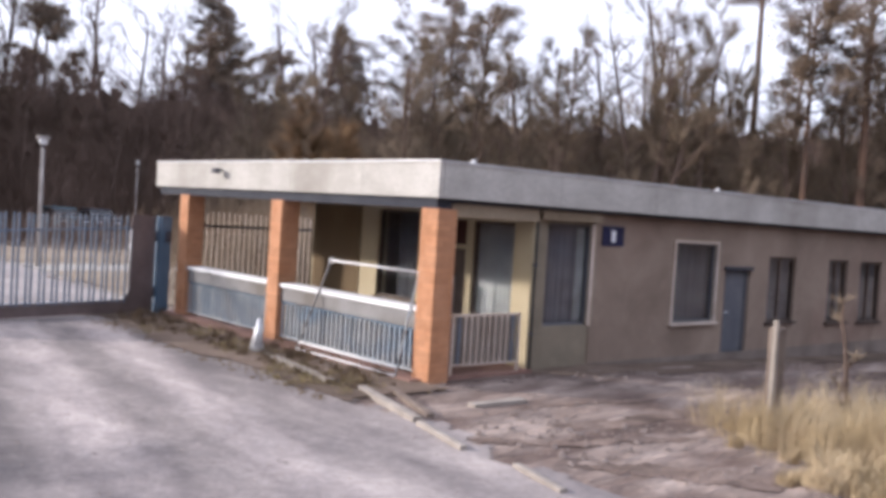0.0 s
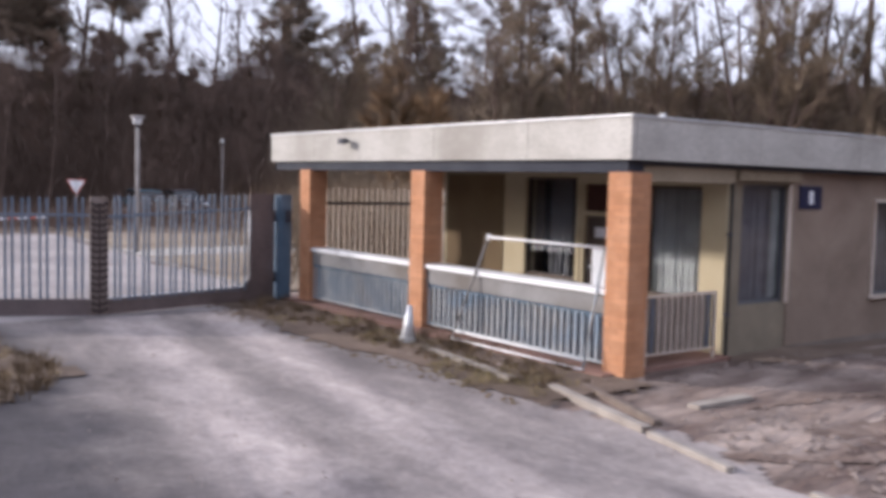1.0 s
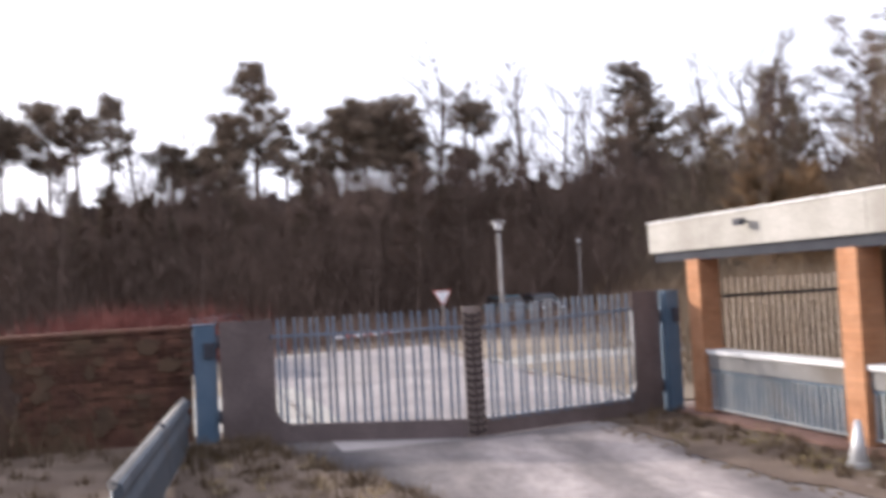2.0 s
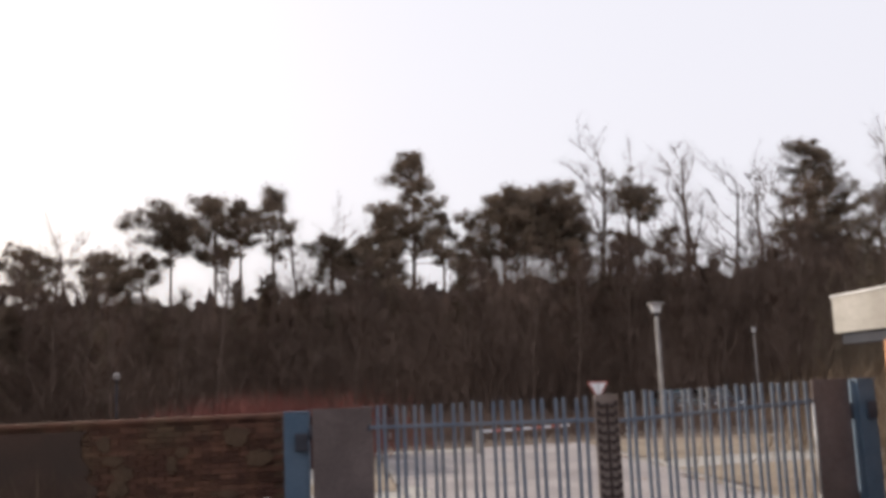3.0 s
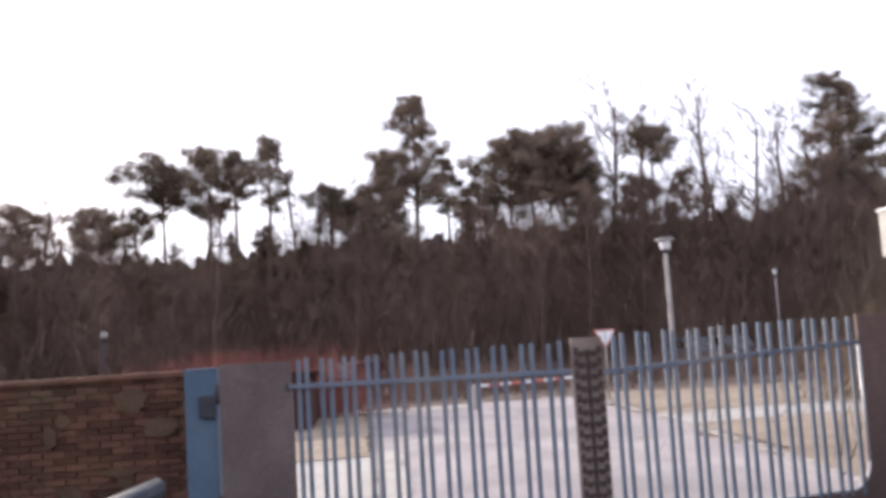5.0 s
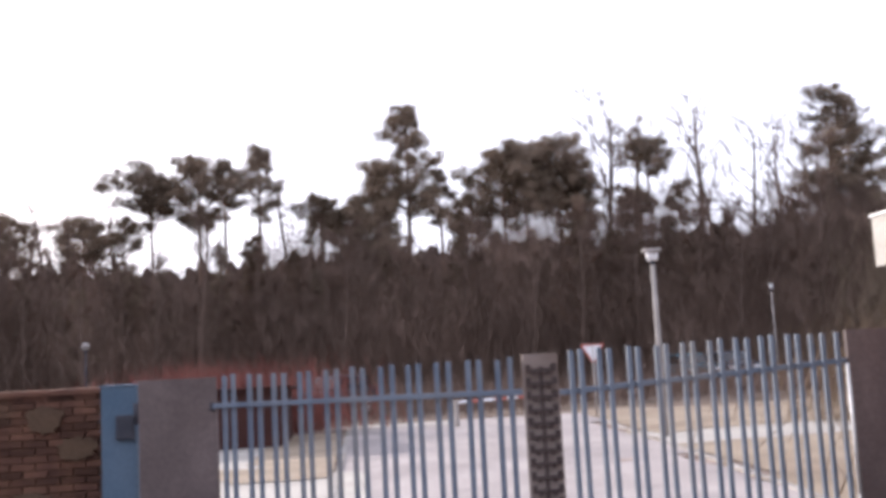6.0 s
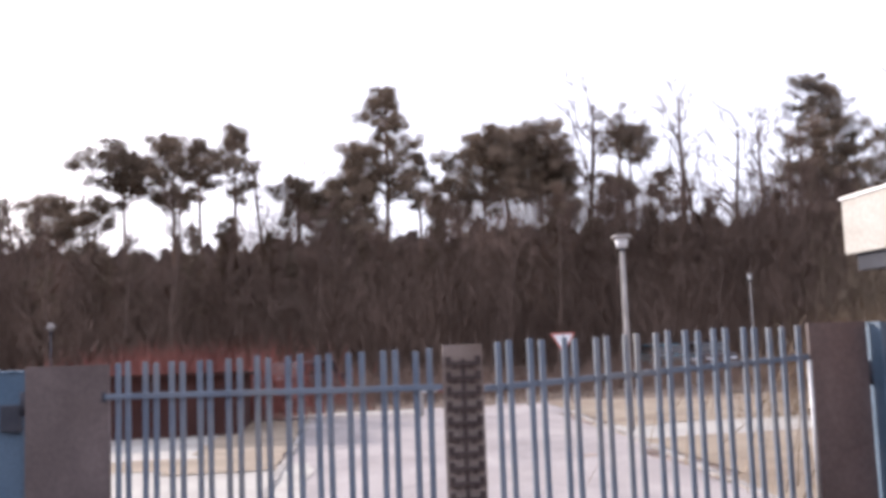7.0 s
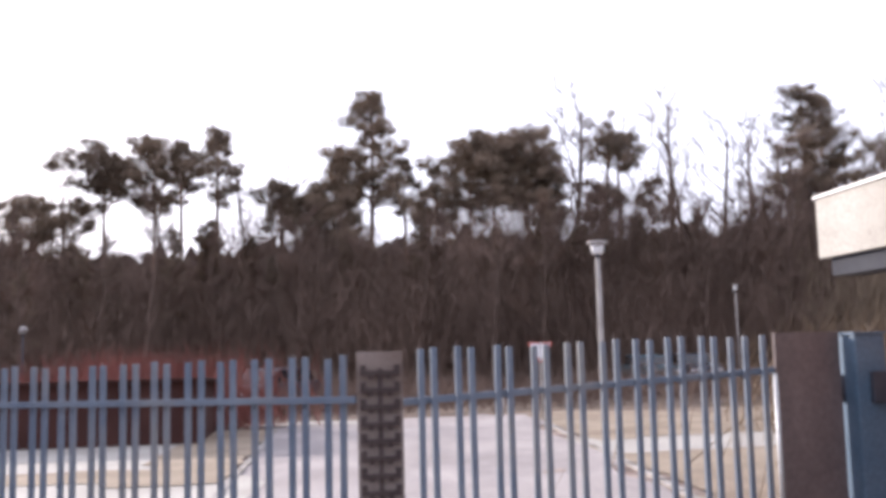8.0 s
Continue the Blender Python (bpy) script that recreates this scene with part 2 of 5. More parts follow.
def wheel_tracks(m, slope, y_full, y_none, stops):
    """Dusty wheel tracks and darker strips between them, along x = u + slope * (y - 10); they fade out towards y_none."""
    t = m.node_tree
    b = t.nodes["Principled BSDF"]
    src = b.inputs["Base Color"].links[0].from_socket
    g = t.nodes.new("ShaderNodeNewGeometry")
    sx = t.nodes.new("ShaderNodeSeparateXYZ")
    t.links.new(g.outputs["Position"], sx.inputs[0])
    u = t.nodes.new("ShaderNodeMath")
    u.operation = "MULTIPLY_ADD"
    u.inputs[1].default_value = -slope
    t.links.new(sx.outputs[1], u.inputs[0])
    t.links.new(sx.outputs[0], u.inputs[2])
    n = t.nodes.new("ShaderNodeTexNoise")
    n.inputs["Scale"].default_value = 0.9
    n.inputs["Detail"].default_value = 7
    n.inputs["Roughness"].default_value = 0.65
    t.links.new(g.outputs["Position"], n.inputs["Vector"])
    w = t.nodes.new("ShaderNodeMath")
    w.operation = "MULTIPLY_ADD"
    w.inputs[1].default_value = 0.7
    t.links.new(n.outputs["Fac"], w.inputs[0])
    t.links.new(u.outputs[0], w.inputs[2])
    mr = t.nodes.new("ShaderNodeMapRange")
    mr.inputs["From Min"].default_value, mr.inputs["From Max"].default_value = 3.0 - slope * 10 + 0.35, 8.0 - slope * 10 + 0.35
    t.links.new(w.outputs[0], mr.inputs["Value"])
    r = t.nodes.new("ShaderNodeValToRGB")
    els = r.color_ramp.elements
    while len(els) < len(stops):
        els.new(0.5)
    for el, (p, v) in zip(els, stops):
        el.position = (p - 3.0) / 5.0
        el.color = (v, v * 0.985, v * 0.98, 1)
    t.links.new(mr.outputs[0], r.inputs["Fac"])
    fy = t.nodes.new("ShaderNodeMapRange")
    fy.inputs["From Min"].default_value, fy.inputs["From Max"].default_value = y_none, y_full
    fy.inputs["To Max"].default_value = 0.9
    t.links.new(sx.outputs[1], fy.inputs["Value"])
    x = t.nodes.new("ShaderNodeMix")
    x.data_type, x.blend_type = "RGBA", "MULTIPLY"
    t.links.new(fy.outputs[0], x.inputs["Factor"])
    t.links.new(src, x.inputs[6])
    t.links.new(r.outputs[0], x.inputs[7])
    t.links.new(x.outputs[2], b.inputs["Base Color"])


wheel_tracks(M["asphalt"], 0.19, 8.5, 1.5, [(3.0, 0.50), (3.9, 0.56), (4.4, 1.02), (4.9, 1.02), (5.2, 0.58), (5.6, 0.58), (6.0, 1.0), (6.4, 0.95), (6.8, 0.56), (7.5, 0.62)])
mottle(M["asphalt"], 1.5, (0.76, 0.74, 0.74), (1.15, 1.13, 1.11), 0.85, (1.0, 0.4, 1.0))
mottle(M["asphalt"], 7.0, (0.8, 0.79, 0.79), (1.08, 1.08, 1.08), 0.8)
mottle(M["plaster"], 0.9, (0.80, 0.76, 0.73), (1.1, 1.08, 1.06), 0.8)
mottle(M["panel"], 1.3, (0.78, 0.76, 0.72), (1.1, 1.08, 1.04), 0.7)
mottle(M["fascia"], 2.2, (0.84, 0.83, 0.82), (1.06, 1.06, 1.06), 0.8, (0.5, 0.5, 1.0))
mottle(M["gateplate"], 1.6, (0.8, 0.76, 0.74), (1.18, 1.12, 1.1), 0.7)
M["concrete"] = mat("concrete", (0.332, 0.326, 0.318), (0.419, 0.411, 0.398), 1.5, 40, 0.9, 0.25)
M["kerb"] = mat("dirty_kerb", (0.24, 0.22, 0.20), (0.36, 0.34, 0.32), 2.5, 30, 0.95, 0.4, stain=(0.18, 0.15, 0.12))
M["yard"] = mat("pale_road_concrete", (0.305, 0.276, 0.266), (0.375, 0.342, 0.332), 0.5, 30, 0.9, 0.2)
mottle(M["yard"], 0.4, (0.66, 0.65, 0.66), (1.05, 1.04, 1.03), 0.9, (1.0, 0.5, 1.0))
M["pale"] = mat("paving_pale", (0.337, 0.314, 0.280), (0.407, 0.384, 0.348), 0.8, 30, 0.9, 0.2)
M["dirt"] = mat("brown_dirt", (0.112, 0.080, 0.060), (0.180, 0.135, 0.104), 1.2, 30, 0.98, 0.6, stain=(0.069, 0.049, 0.034))
M["mud"] = mat("pale_mud", (0.225, 0.182, 0.158), (0.345, 0.292, 0.260), 2.4, 14, 0.97, 0.8, stain=(0.125, 0.092, 0.080), along=(0.35, 1.0, 1.0), soft=(0.43, 0.62), turn=-8, lump=0.09)
mottle(M["mud"], 1.6, (0.6, 0.54, 0.51), (1.25, 1.20, 1.16), 0.8, (0.45, 1.3, 1.0))
M["rutmud"] = mat("dark_wet_mud", (0.135, 0.096, 0.078), (0.215, 0.162, 0.134), 3.0, 14, 0.95, 0.9, stain=(0.075, 0.052, 0.042), lump=0.06)
M["clod"] = mat("mud_clod", (0.19, 0.15, 0.13), (0.26, 0.215, 0.19), 3, 30, 0.97, 0.5)
M["plank"] = mat("grey_wood", (0.260, 0.229, 0.200), (0.352, 0.316, 0.275), 3, 60, 0.9, 0.3)
M["darkwood"] = mat("dark_wood", (0.13, 0.10, 0.085), (0.20, 0.16, 0.13), 3, 60, 0.9, 0.4)
M["lawn"] = mat("winter_lawn", (0.230, 0.184, 0.134), (0.306, 0.250, 0.188), 0.9, 20, 0.95, 0.4, stain=(0.175, 0.130, 0.095))
M["tan"] = mat("tan_brush", (0.147, 0.101, 0.065), (0.202, 0.147, 0.097), 0.5, 6, 0.95, 0.0)
M["straw"] = mat("dry_grass", (0.385, 0.300, 0.172), (0.53, 0.43, 0.285), 1.5, 20, 0.9, 0.0)
M["moss"] = mat("mossy_tufts", (0.20, 0.160, 0.075), (0.31, 0.25, 0.13), 1.5, 20, 0.95, 0.0)
M["weed"] = mat("brown_weeds", (0.098, 0.070, 0.043), (0.158, 0.113, 0.069), 1.5, 20, 0.95, 0.0)
M["bark"] = mat("brown_bark", (0.102, 0.072, 0.056), (0.168, 0.120, 0.096), 2, 20, 0.95, 0.4)
M["pinebark"] = mat("pine_bark", (0.11, 0.078, 0.06), (0.19, 0.118, 0.08), 1.0, 12, 0.95, 0.4)
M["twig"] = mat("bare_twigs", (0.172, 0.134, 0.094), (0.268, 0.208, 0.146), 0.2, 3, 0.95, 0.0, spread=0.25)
# darker copy of the bare twigs, with the far wood's shade in the colour
M["shadetwig"] = mat("shaded_wood_twigs", (0.115, 0.080, 0.063), (0.20, 0.138, 0.108), 0.12, 3, 0.95, 0.0)
M["redtwig"] = mat("red_twigs", (0.185, 0.066, 0.055), (0.26, 0.098, 0.078), 0.5, 6, 0.95, 0.0)
M["needle"] = mat("pine_needles", (0.128, 0.094, 0.066), (0.224, 0.162, 0.112), 0.5, 6, 0.85, 0.0, spread=0.2)
M["rust"] = mat("orange_brown_twigs", (0.21, 0.138, 0.074), (0.29, 0.19, 0.104), 0.4, 6, 0.95, 0.0)
# dark colour stands for the shade deep between distant trees
M["wood"] = mat("shaded_woodland", (0.05, 0.035, 0.030), (0.09, 0.062, 0.051), 0.25, 2.5, 0.98, 0.0, streak=True)
M["hut"] = mat("dark_red_boards", (0.048, 0.019, 0.016), (0.067, 0.028, 0.023), 1.5, 20, 0.9, 0.2)
M["hutroof"] = mat("red_tiles", (0.030, 0.010, 0.008), (0.042, 0.015, 0.011), 2, 30, 0.9, 0.3)
M["pole"] = mat("concrete_pole", (0.29, 0.268, 0.255), (0.37, 0.345, 0.33), 3, 50, 0.9, 0.2)
M["red"] = mat("red_paint", (0.42, 0.12, 0.10), (0.50, 0.16, 0.13), 3, 50, 0.5, 0.05)
M["signblue"] = mat("enamel_blue", (0.010, 0.012, 0.048), (0.015, 0.019, 0.068), 3, 50, 0.35, 0.02)
M["carblue"] = mat("blue_car_paint", (0.04, 0.095, 0.125), (0.05, 0.11, 0.14), 1, 50, 0.3, 0.0)
M["cardark"] = mat("dark_car_paint", (0.035, 0.035, 0.05), (0.05, 0.05, 0.065), 1, 50, 0.3, 0.0)
M["rubber"] = mat("tyre_rubber", (0.02, 0.02, 0.02), (0.035, 0.035, 0.035), 3, 50, 0.9, 0.1)
M["paper"] = mat("white_notice", (0.74, 0.76, 0.80), (0.80, 0.82, 0.86), 3, 50, 0.8, 0.0)


# ---- mesh helpers ----
def link(name, bm, material, parent=None, label=""):
    me = bpy.data.meshes.new(name)
    bm.to_mesh(me)
    bm.free()
    me.materials.append(M[material])
    ob = new(name, me)
    if parent:
        ob.parent = parent
    if label:
        ob["label"] = label
    return ob


def part(name, bm, material, parent, label=""):
    return link(name, bm, material, parent, label)


def raw(name, verts, faces, material, parent=None, smooth=False):
    me = bpy.data.meshes.new(name)
    me.from_pydata(verts, [], faces)
    me.materials.append(M[material])
    if smooth:
        me.polygons.foreach_set("use_smooth", [True] * len(me.polygons))
    me.update()
    ob = new(name, me)
    if parent:
        ob.parent = parent
    return ob


def box(x0, y0, z0, x1, y1, z1, bevel=0.0, bm=None):
    own = bm is None
    bm = bm or bmesh.new()
    r = bmesh.ops.create_cube(bm, size=1, matrix=Matrix.Translation(((x0 + x1) / 2, (y0 + y1) / 2, (z0 + z1) / 2)) @ Matrix.Diagonal((abs(x1 - x0), abs(y1 - y0), abs(z1 - z0), 1)))
    if bevel:
        edges = list({e for v in r["verts"] for e in v.link_edges})
        bmesh.ops.bevel(bm, geom=edges, offset=bevel, segments=2, profile=0.7, affect="EDGES")
    return bm


def cyl(p0, p1, r0, r1=None, n=12, bm=None):
    bm = bm or bmesh.new()
    p0, p1 = Vector(p0), Vector(p1)
    m = Matrix.Translation((p0 + p1) / 2) @ (p1 - p0).to_track_quat("Z", "Y").to_matrix().to_4x4()
    bmesh.ops.create_cone(bm, cap_ends=True, segments=n, radius1=r0, radius2=r0 if r1 is None else r1, depth=(p1 - p0).length, matrix=m)
    for f in bm.faces:
        f.smooth = len(f.verts) == 4
    return bm


def thing(name, at, label, category, group="", kind=""):
    ob = new(name)
    ob.location = at
    ob.empty_display_size = 0.2
    return tagged(ob, label, category, group, kind)


def slab(poly, thick, bm=None):
    """A flat outline (x, z) given thickness along y, from -thick / 2."""
    bm = bm or bmesh.new()
    vs = [bm.verts.new((x, -thick / 2, z)) for x, z in poly]
    f = bm.faces.new(vs)
    r = bmesh.ops.extrude_face_region(bm, geom=[f])
    bmesh.ops.translate(bm, vec=(0, thick, 0), verts=[g for g in r["geom"] if isinstance(g, bmesh.types.BMVert)])
    bmesh.ops.recalc_face_normals(bm, faces=bm.faces[:])
    return bm


def structure(name, bm, material, label="", parent=None):
    ob = link(name, bm, material, parent)
    return tagged(ob, label, "", "", "structure")


# ---- ground ----
def height(x, y):
    h = 0.05 * noise.noise((x * 0.11, y * 0.11, 3.0)) + 0.02 * noise.noise((x * 0.6, y * 0.6, 7.0))
    if x > 13 and y < 25:
        h -= 0.028 * min(x - 13, 14) * min(1.0, max(0.0, (25 - y) / 8))
    if 7.6 < x and y < 8.8:
        h += (0.05 * noise.noise((x * 0.3, (y + 0.1 * x) * 1.6, 1.0)) + 0.03 * noise.noise((x * 1.1, y * 2.6, 6.0))) * min(1.0, (x - 7.6) / 1.5)
    return h


def patch(name, label, material, inside, x0, x1, y0, y1, step, lift, kind="structure"):
    """A sheet that follows the ground where inside(x, y) holds."""
    nx, ny = int((x1 - x0) / step) + 1, int((y1 - y0) / step) + 1
    ids, verts, faces = {}, [], []
    for i in range(nx):
        for j in range(ny):
            x, y = x0 + i * step, y0 + j * step
            if inside(x + 0.5 * step, y + 0.5 * step):
                q = []
                for a, b in ((i, j), (i + 1, j), (i + 1, j + 1), (i, j + 1)):
                    if (a, b) not in ids:
                        u, v = x0 + a * step, y0 + b * step
                        ids[a, b] = len(verts)
                        jit = 0.35 * step
                        verts.append((u + jit * noise.noise((u * 3.1, v * 3.1, 5)), v + jit * noise.noise((u * 3.1, v * 3.1, 9)), height(u, v) + lift + 0.012 * noise.noise((u * 2.3, v * 2.3, 11))))
                    q.append(ids[a, b])
                faces.append(q)
    ob = raw(name, verts, faces, material, smooth=True)
    return tagged(ob, label, "", "", kind)


def axis(stops):
    out = []
    for a, b, s in stops:
        k = max(1, round((b - a) / s))
        out += [a + (b - a) * i / k for i in range(k)]
    return out + [stops[-1][1]]


gx = axis([(-1500, -60, 160), (-60, -8, 4), (-8, 7, 0.4), (7, 21, 0.2), (21, 26, 0.4), (26, 90, 4), (90, 1500, 160)])
gy = axis([(-600, -20, 80), (-20, -4, 2), (-4, 2, 0.4), (2, 9.2, 0.2), (9.2, 24, 0.4), (24, 100, 4), (100, 1500, 160)])
gv = [(x, y, height(x, y) if abs(x) < 100 and abs(y) < 100 else 0.0) for x in gx for y in gy]
gf = [(i * len(gy) + j, (i + 1) * len(gy) + j, (i + 1) * len(gy) + j + 1, i * len(gy) + j + 1) for i in range(len(gx) - 1) for j in range(len(gy) - 1)]
tagged(raw("ground", gv, gf, "mud", smooth=True), "pale dusty mud with ruts and tyre marks", "ground", "", "structure")


def wob(x, y, f=0.5, k=0):
    return noise.noise((x * f, y * f, 20.0 + k))


def drive_edge(y):
    return 7.75 + 0.12 * math.sin(y * 0.9) - max(0.0, 6.0 - y) * 0.1


def left_edge(y):
    pts = ((-14, -8.0), (-4, -2.6), (8, 0.6), (10, 1.9), (11, 2.7), (12.4, 4.0), (14.4, 3.5), (16.3, 2.9), (18, 2.4), (20, 2.0))
    for (a, p), (b, q) in zip(pts, pts[1:]):
        if y <= b:
            return p + (q - p) * (y - a) / (b - a)
    return 2.0


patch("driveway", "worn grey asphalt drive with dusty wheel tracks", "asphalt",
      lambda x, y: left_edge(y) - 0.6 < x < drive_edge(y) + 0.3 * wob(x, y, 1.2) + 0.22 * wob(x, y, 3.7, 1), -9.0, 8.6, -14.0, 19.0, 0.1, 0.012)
patch("verge", "strip of brown earth and dead leaves along the porch", "dirt",
      lambda x, y: drive_edge(y) - 0.15 + 0.3 * wob(x, y, 1.1, 2) < x < 9.3 and 8.4 + 0.3 * wob(x, y, 1.3, 3) < y < 17.6, 7.0, 9.6, 8.0, 17.6, 0.12, 0.03)
patch("verge_left", "brown overgrown verge of dead grass", "dirt",
      lambda x, y: -14 + 2 * wob(x, y, 0.3) < x < left_edge(y) + 0.45 * wob(x, y, 1.0, 4) and y > 4.5 + 2.5 * wob(x, y, 0.4, 7), -16, 4.8, 2.0, 19.2, 0.2, 0.035)
patch("yard_road", "pale concrete road beyond the gate", "yard",
      lambda x, y: 3.5 < x < 9.2 + 0.06 * (y - 17) + (0.9 if y > 36 else 0) and y < 38.6 + 0.5 * wob(x, y, 0.6), 0, 14, 16.6, 40, 0.5, 0.02)
patch("yard_pavement", "pale slabs beside the red hut", "pale",
      lambda x, y: (x < 2.6 + 0.3 * wob(x, y, 0.6) and 24.0 < y) or (x > 0.5 and y < 26.6), -14, 3.5, 19.6, 33, 0.5, 0.03)
patch("yard_grass", "dry straw-coloured lawn beyond the gate", "lawn",
      lambda x, y: x > 9.4 + 0.06 * (y - 17) and not (27.5 < y < 30.5 + 0.4 * wob(x, y, 0.6)) and y < 38.8 + 0.8 * wob(x, y, 0.5), 9, 34, 18.6, 40.5, 0.5, 0.035)
patch("yard_path", "pale path across the lawn", "pale",
      lambda x, y: 27.0 < y < 31.0, 10, 34, 27, 31, 0.5, 0.025)
patch("yard_island", "straw-coloured grass strip beside the road", "lawn",
      lambda x, y: 1.7 + 0.25 * wob(x, y, 0.7) < x < 3.45 + 0.1 * wob(x, y) and y < 36.0, 1, 4, 25.6, 37, 0.3, 0.045)
patch("yard_strip", "dry grass strip between the slabs", "lawn",
      lambda x, y: x < 2.4 + 0.3 * wob(x, y, 0.8) and 26.1 + 0.2 * wob(x, y, 0.7, 3) < y < 27.9, -12, 3, 25.6, 28.4, 0.3, 0.04)
patch("yard_far_slab", "pale slabs at the far side of the yard", "pale",
      lambda x, y: 2.8 < x < 6.5 and 37.0 < y < 38.4, 2.6, 6.8, 36.8, 38.6, 0.3, 0.035)
# dark dirt colour imitates ground lying in the wood's shade
patch("wood_floor", "brown leaf litter with the wood shade put into its colour", "dirt",
      lambda x, y: y > 38.5 + 0.8 * wob(x, y, 0.5), -30, 36, 37.6, 70, 0.8, 0.012)


patch("wall_verge", "dark damp earth along the side wall", "dirt",
      lambda x, y: y > 8.25 + 0.35 * wob(x, y, 0.8, 6), 11.6, 29, 7.8, 9.2, 0.14, 0.022)


def rut(x, y, pts, half):
    """True within half a rut's width of a bent line of points."""
    for (xa, ya), (xb, yb) in zip(pts, pts[1:]):
        dx, dy = xb - xa, yb - ya
        f = max(0.0, min(1.0, ((x - xa) * dx + (y - ya) * dy) / (dx * dx + dy * dy)))
        if math.hypot(x - xa - f * dx, y - ya - f * dy) < half * (0.75 + 0.9 * wob(x, y, 1.3, 5) + 0.5 * wob(x, y, 4.1, 6)):
            return True
    return False


for k, (pts_, half) in enumerate([([(9.2, 6.1), (10.3, 5.95), (11.6, 6.1), (13.4, 6.25), (17.0, 6.6)], 0.22), ([(9.4, 7.15), (10.4, 7.05), (11.6, 6.85)], 0.13), ([(8.0, 4.9), (8.6, 4.2), (9.2, 3.6)], 0.3), ([(7.8, 6.1), (8.6, 5.4), (10.6, 5.0), (13.0, 5.1)], 0.13), ([(11.5, 8.75), (13.0, 8.45), (16.0, 8.2), (20.0, 8.1)], 0.24)]):
    patch("wheel_rut", "dark churned earth in a wheel rut", "rutmud", lambda x, y: rut(x, y, pts_, half), 7.4, 20.4, 3.2, 9.1, 0.07, 0.01)


# ---- kerbs ----
def kerb_line(name, pts, w, h, material, label):
    """Kerbstones end to end along a line of points on the ground."""
    ob = thing(name, (0, 0, 0), label, "kerb", "", "structure")
    for (xa, ya), (xb, yb) in zip(pts, pts[1:]):
        d = math.hypot(xb - xa, yb - ya)
        k = max(1, round(d / 1.0))
        ang = math.atan2(yb - ya, xb - xa)
        for i in range(k):
            f = (i + 0.5) / k
            x, y = xa + (xb - xa) * f, ya + (yb - ya) * f
            s = part("kerbstone", box(-d / k / 2 + 0.01, -w / 2, -0.15, d / k / 2 - 0.01, w / 2, h, 0.015), material, ob)
            s.matrix_basis = pose(x, y, height(x, y), random.uniform(-1, 1), random.uniform(-1, 1), math.degrees(ang) + random.uniform(-0.7, 0.7))
    return ob


kerb_line("kerb", [(9.35, 18.8), (9.9, 26.0), (10.5, 35.0)], 0.12, 0.05, "kerb", "pale concrete kerb along the yard road")
kerb_line("kerb", [(3.5, 19.5), (3.5, 31.0), (3.5, 36.6)], 0.12, 0.05, "kerb", "pale concrete kerb beside the grass strip")


# ---- guardhouse ----
FX, SY, N0, N1 = 9.31, 8.88, 17.6, 18.3  # porch front plane, side eave plane, north end of the brick, roof end
house_x1 = 29.0
Z0, Z1 = 2.655, 3.165  # fascia bottom and top


def wall_with_holes(name, axis_, at, thick, a0, a1, z0, z1, holes, material, label):
    """A wall in the plane axis_ = at, from a0 to a1, with openings (a, b, za, zb) through it."""
    bm = bmesh.new()
    cuts = sorted({a0, a1, *[h[0] for h in holes], *[h[1] for h in holes]})
    for u, v in zip(cuts, cuts[1:]):
        mid = (u + v) / 2
        zs = [z0]
        for h in sorted(holes, key=lambda q: q[2]):
            if h[0] < mid < h[1]:
                zs += [h[2], h[3]]
        zs.append(z1)
        for za, zb in zip(zs[::2], zs[1::2]):
            if zb - za > 0.001:
                if axis_ == "y":
                    box(u, at, za, v, at + thick, zb, 0, bm)
                else:
                    box(at, u, za, at + thick, v, zb, 0, bm)
    bmesh.ops.remove_doubles(bm, verts=bm.verts[:], dist=0.0005)
    return structure(name, bm, material, label)


